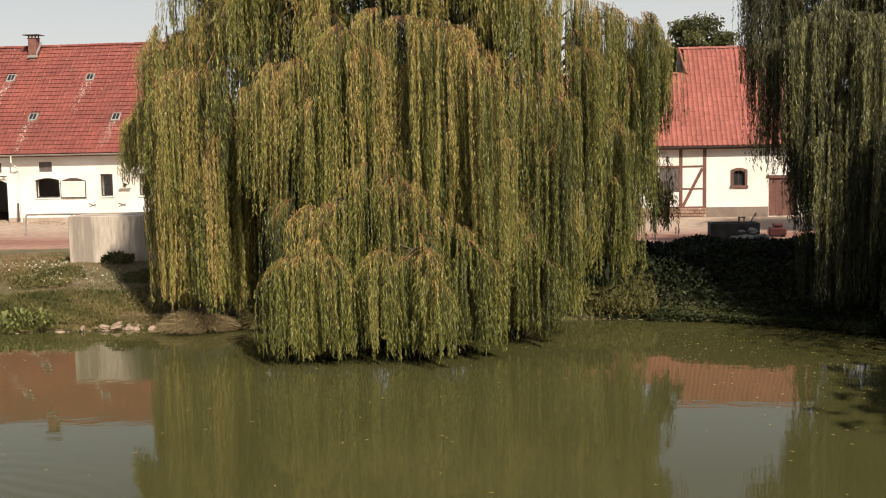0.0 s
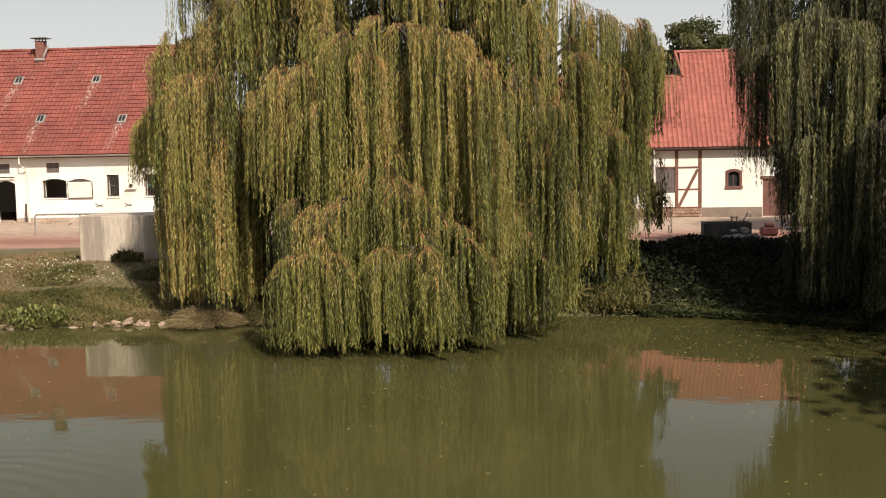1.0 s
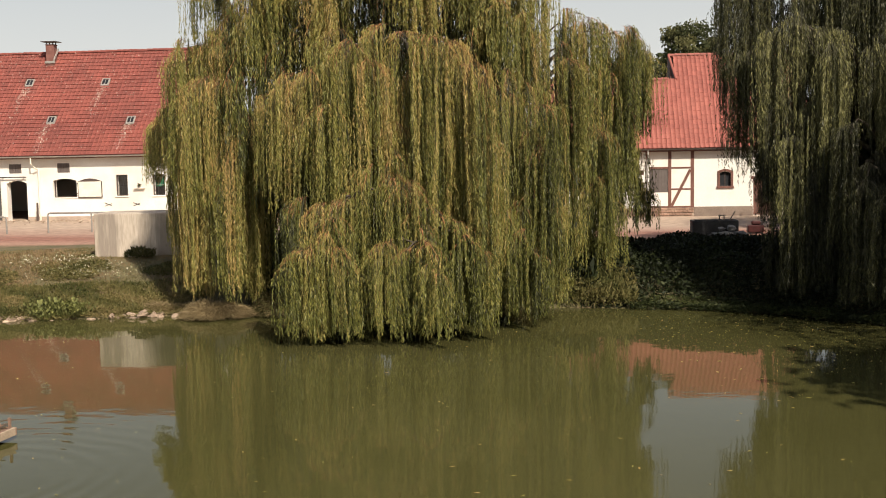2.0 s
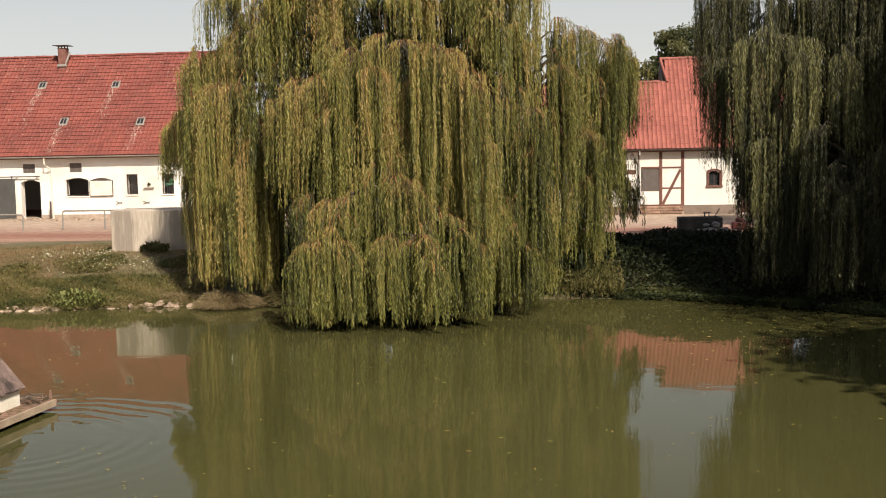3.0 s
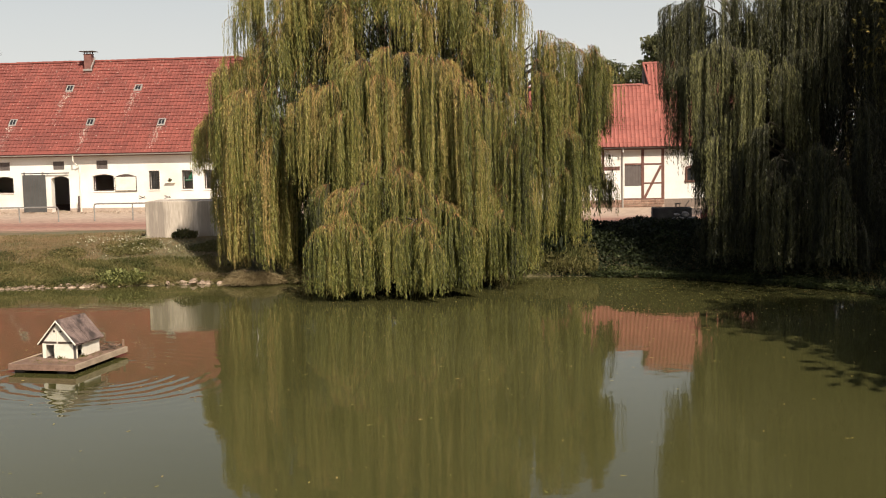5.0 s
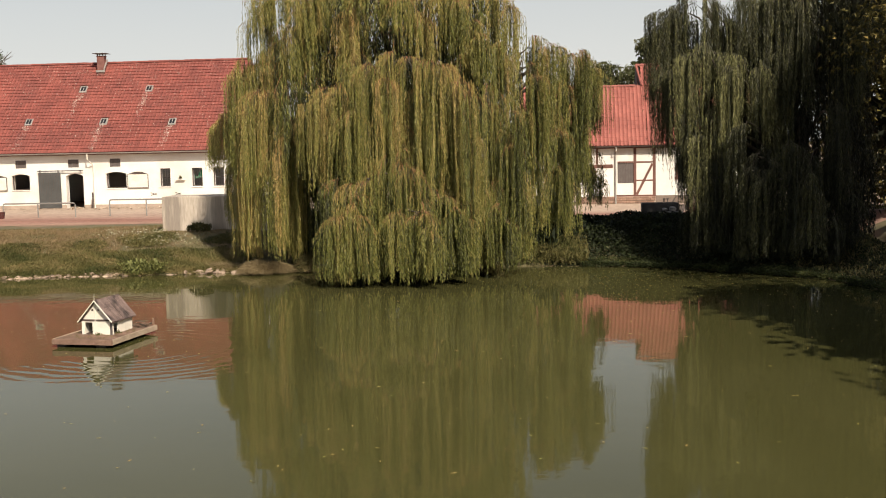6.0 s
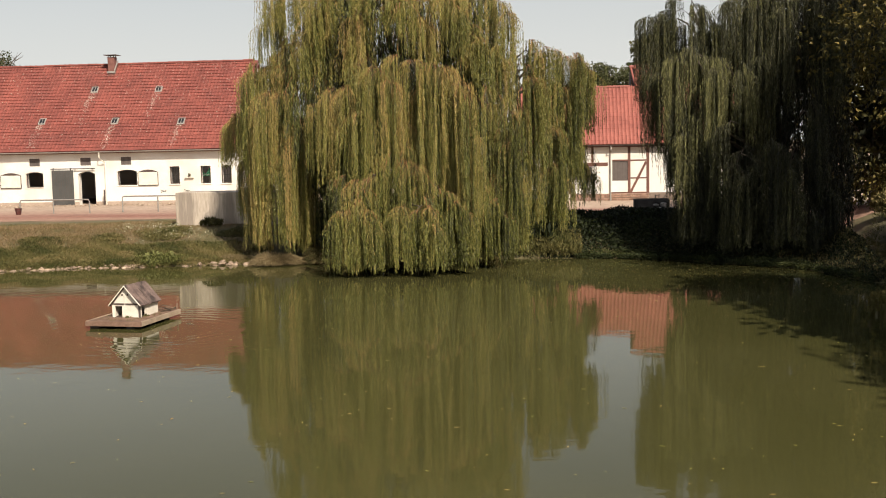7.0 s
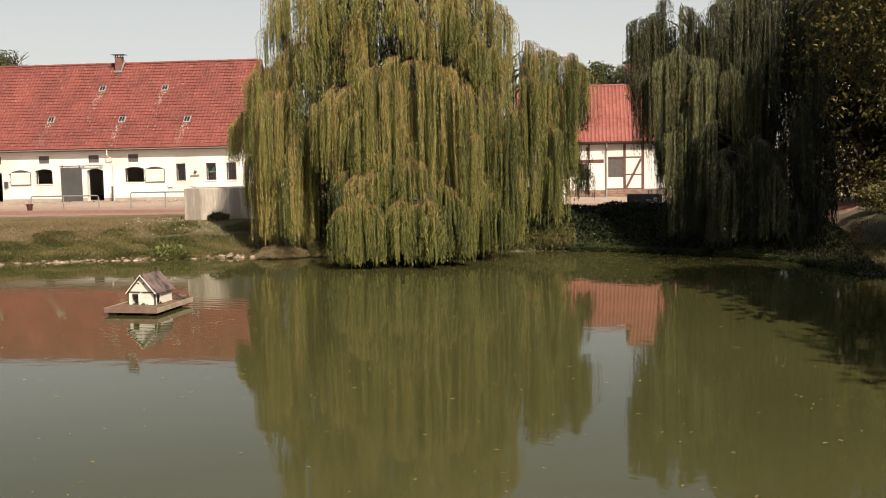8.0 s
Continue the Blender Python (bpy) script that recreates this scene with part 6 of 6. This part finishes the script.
# ---------------------------------------------------------------- stones at the water's edge
def field_stone(x, y, r, seed, label="pale field stone at the water's edge", mat=None, z=None):
    rng = random.Random(seed)
    bm = bmesh.new()
    bmesh.ops.create_icosphere(bm, subdivisions=2, radius=1)
    sx, sy, sz = r * rng.uniform(0.8, 2.1), r * rng.uniform(0.7, 1.2), r * rng.uniform(0.35, 0.75)
    for v in bm.verts:
        k = 1 + 0.38 * noise.noise(v.co * 1.6 + Vector((seed * 3.1, 0, 0)))
        v.co = Vector((v.co.x * sx, v.co.y * sy, v.co.z * sz)) * k
    ob = put(bm, mat or STONE, "field_stone")
    gz = float(ground_z(np.array(x), np.array(y))) if z is None else z
    ob.matrix_world = pose(x, y, max(gz, -0.02) + sz * 0.15, 0, 0, rng.uniform(0, 360))
    return tagged(ob, label, "stone", "stones along the waterline")


rs = random.Random(9)
sxs, sys_ = zip(*SHORE)
for i in range(150):
    x = rs.uniform(-22.5, -14.8) if i > 60 else rs.uniform(-21.5, -9.9) if i > 14 else rs.uniform(-12.8, -10.3)
    field_stone(x, float(np.interp(x, sxs, sys_)) + rs.uniform(-0.10, 0.14), rs.choice((0.05, 0.07, 0.09, 0.12) if i > 60 else (0.04, 0.05, 0.06, 0.08, 0.12) if i > 5 else (0.18, 0.14)), 100 + i)


# ---------------------------------------------------------------- yard things
def pipe_rail(x0, x1, y, posts, height=0.85):
    R = thing("pipe_rail", "grey tubular tethering rail on posts in the yard", "railing", x0, y, YARD_Z, group="yard rails")
    w = x1 - x0
    part("top_pipe", a_tube([(0, 0, height - 0.12), (0.04, 0, height - 0.02), (0.14, 0, height), (w - 0.14, 0, height), (w - 0.04, 0, height - 0.02), (w, 0, height - 0.12)], 0.04, 8), PIPE, R)
    for p in posts:
        part("post", a_tube([(p - x0, 0, -0.1), (p - x0, 0, height - (0.12 if p in (x0, x1) else 0.035))], 0.04, 8), PIPE, R)


PIPE = material("grey_steel_pipe", (0.20, 0.19, 0.17), (0.32, 0.30, 0.27), 0.5, 6, 50, 0.2, 0.003, metal=0.3)
pipe_rail(-29.25, -25.1, 45.0, (-29.25, -27.25, -25.1), 0.78)
pipe_rail(-23.4, -18.9, 45.6, (-23.4, -21.3, -18.9), 0.9)
po = a_tube([(0, 0, -0.1), (0.01, 0, 1.0)], 0.06, 8, 0.055)
ob = put(po, DARKFRAME, "fence_post")
ob.matrix_world = pose(-28.2, 54.2, YARD_Z)
tagged(ob, "short dark wooden post beside the stable wall", "post")


def bucket(x, y):
    bm = bmesh.new()
    prof = [(0.14, 0.0), (0.19, 0.34), (0.20, 0.36), (0.175, 0.35), (0.13, 0.02)]
    rings = [[bm.verts.new((r * math.cos(k * math.pi / 8), r * math.sin(k * math.pi / 8), z)) for k in range(16)] for r, z in prof]
    for a, b in zip(rings, rings[1:]):
        for k in range(16):
            bm.faces.new((a[k], a[(k + 1) % 16], b[(k + 1) % 16], b[k]))
    bm.faces.new(rings[0][::-1]), bm.faces.new(rings[-1])
    B = thing("bucket", "dark red plastic bucket standing in the yard", "bucket", x, y, YARD_Z)
    part("pail", bm, BUCKET, B)
    part("handle", a_tube([(-0.2, 0, 0.33), (-0.17, -0.1, 0.25), (0, -0.2, 0.2), (0.17, -0.1, 0.25), (0.2, 0, 0.33)], 0.008, 5), IRON, B)


BUCKET = material("dark_red_plastic", (0.05, 0.014, 0.012), (0.09, 0.025, 0.02), 0.5, 5, 30, 0.1, 0.002)
bucket(-29.05, 44.4)


def trough():
    T = thing("stone_trough", "dark weathered trough with a hand pump on the bank top", "trough", 5.1, 39.6, YARD_Z)
    bm = bmesh.new()
    box(bm, 0, 1.70, 0, 0.12, -0.1, 0.62, bevel=0.02), box(bm, 0, 1.70, 0.78, 0.9, -0.1, 0.62, bevel=0.02)
    box(bm, 0, 0.12, 0.12, 0.78, -0.1, 0.62, bevel=0.02), box(bm, 1.58, 1.70, 0.12, 0.78, -0.1, 0.62, bevel=0.02)
    box(bm, 0.12, 1.58, 0.12, 0.78, -0.1, 0.42)
    part("basin", bm, TROUGH, T)
    part("lid_board", a_box(0.1, 1.6, 0.13, 0.77, 0.5, 0.56), SHUTTER, T)
    part("pump_post", a_tube([(1.05, 0.45, 0.4), (1.05, 0.45, 0.82)], 0.03, 8), IRON, T)
    part("pump_post", a_tube([(1.22, 0.45, 0.4), (1.22, 0.45, 0.80)], 0.02, 8), IRON, T)
    part("pump_spout", a_tube([(1.0, 0.45, 0.78), (1.28, 0.45, 0.80)], 0.022, 6), IRON, T)
    part("pump_handle", a_tube([(1.40, 0.45, 0.58), (1.58, 0.45, 0.85), (1.63, 0.45, 0.95)], 0.022, 6), IRON, T)
    for i, (dx, dy, r, dz) in enumerate(((0.8, -0.35, 0.24, 0.0), (1.15, -0.45, 0.28, 0.0), (1.5, -0.35, 0.25, 0.0), (1.0, -0.3, 0.2, 0.3), (1.35, -0.32, 0.22, 0.3), (1.75, -0.25, 0.18, 0.05))):
        field_stone(5.1 + dx, 39.4 + dy, r * 0.8, 300 + i, "grey rubble stone heaped against the trough", RUBBLE, YARD_Z + 0.14 + dz * 0.7)


RUBBLE = material("pale_rubble", (0.10, 0.10, 0.095), (0.26, 0.25, 0.23), 0.9, 3, 22, 0.5, 0.02, vary=0.25)
TROUGH = material("grey_trough_stone", (0.016, 0.017, 0.017), (0.055, 0.055, 0.053), 0.85, 3, 25, 0.5, 0.01)
trough()


def pump_engine():
    E = thing("red_machine", "small red machine beside the trough, its paint darkened as in shade", "machine", 7.35, 40.9, YARD_Z)
    part("casing", a_box(0, 0.62, 0, 0.4, 0.05, 0.34, bevel=0.04), REDPAINT_SHADED, E)
    part("tank", a_box(0.15, 0.5, 0.05, 0.35, 0.342, 0.50, bevel=0.05), REDPAINT_SHADED, E)
    for x in (0.08, 0.54):
        part("skid", a_box(x - 0.04, x + 0.04, -0.02, 0.42, -0.02, 0.049), IRON, E)


# red taken down in the paint itself to stand for the shade around it
REDPAINT_SHADED = material("shaded_red_paint", (0.04, 0.008, 0.007), (0.075, 0.014, 0.012), 0.5, 5, 30, 0.1, 0.002)
pump_engine()

fp = thing("shelf_plant", "small green pot plant on a wall shelf", "plant", -22.55, 54.57, 2.91)
part("pot", a_tube([(0, 0, 0), (0, 0, 0.09)], 0.05, 10, 0.065), PALEIRON, fp)
rng = np.random.default_rng(8)
d = unit(rng.normal(0, 1, (60, 3)) + np.array([0, 0, 0.8]))
leaves_mesh("foliage", np.array([[0, 0, 0.12]] * 60), d, unit(np.cross(d, rng.normal(0, 1, (60, 3)))), rng.uniform(0.08, 0.2, 60), rng.uniform(0.03, 0.05, 60), rng.uniform(0, 0.5, 60), HERB, fp)

cl = bmesh.new()
grid = [[cl.verts.new((-21.72 + 0.5 * i / 6, 54.90 + 0.03 * math.sin(i * 1.7 + j), 2.95 + 0.32 * j / 4 - 0.05 * math.sin(i * 0.9) * j + 0.05 * i / 6)) for i in range(7)] for j in range(5)]
for j in range(4):
    for i in range(6):
        cl.faces.new((grid[j][i], grid[j][i + 1], grid[j + 1][i + 1], grid[j + 1][i]))
bmesh.ops.solidify(cl, geom=cl.faces[:], thickness=0.015)
tagged(put(cl, material("green_cloth", (0.02, 0.20, 0.09), (0.04, 0.32, 0.15), 0.8, 6, 30, 0.2, 0.004), "green_cloth"), "bright green cloth hung behind the window bars", "cloth")


# ---------------------------------------------------------------- floating leaves
rng = np.random.default_rng(77)
n = 900
x, y = rng.uniform(-14, 11, n), 30 - 38 * rng.uniform(0, 1, n) ** 0.8
# thickest in the quiet corner before the shaded bank
x[:320], y[:320] = rng.uniform(2.5, 12.5, 320), 28 - np.abs(rng.normal(0, 5.0, 320))
ok = inland(x, y) < -0.4
x, y = x[ok], y[ok]
n = len(x)
a = rng.uniform(0, 2 * math.pi, n)
al = np.stack([np.cos(a), np.sin(a), np.zeros(n)], 1)
sd = np.stack([-np.sin(a), np.cos(a), np.zeros(n)], 1)
ln = rng.uniform(0.03, 0.11, n)
fl = leaves_mesh("floating_leaves", np.stack([x, y, np.full(n, 0.006)], 1), al, sd, ln, ln * 0.3, rng.uniform(0.5, 1, n), WILLOW)
tagged(fl, "scattered fallen willow leaves floating on the pond", "leaves", kind="stuff")


# ---------------------------------------------------------------- crumbs of plaster and straw along the stable
rng = np.random.default_rng(78)
CRUMB = leaf_material("plaster_crumb", ((0.0, (0.24, 0.17, 0.12)), (1.0, (0.52, 0.43, 0.33))), 0.0)
n = 2200
x = rng.uniform(-40, -19, n)
y = 54.55 - np.abs(rng.normal(0, 1.5, n))
a = rng.uniform(0, 2 * math.pi, n)
al = np.stack([np.cos(a), np.sin(a), rng.uniform(0, 0.6, n)], 1)
sd = np.stack([-np.sin(a), np.cos(a), rng.uniform(-0.3, 0.3, n)], 1)
ln = rng.uniform(0.04, 0.16, n)
cr = leaves_mesh("plaster_crumbs", np.stack([x, y, np.full(n, YARD_Z + 0.008)], 1), unit(al), unit(sd), ln, ln * 0.6, rng.uniform(0, 1, n), CRUMB)
tagged(cr, "pale crumbs of plaster and straw on the yard", "debris", kind="stuff")
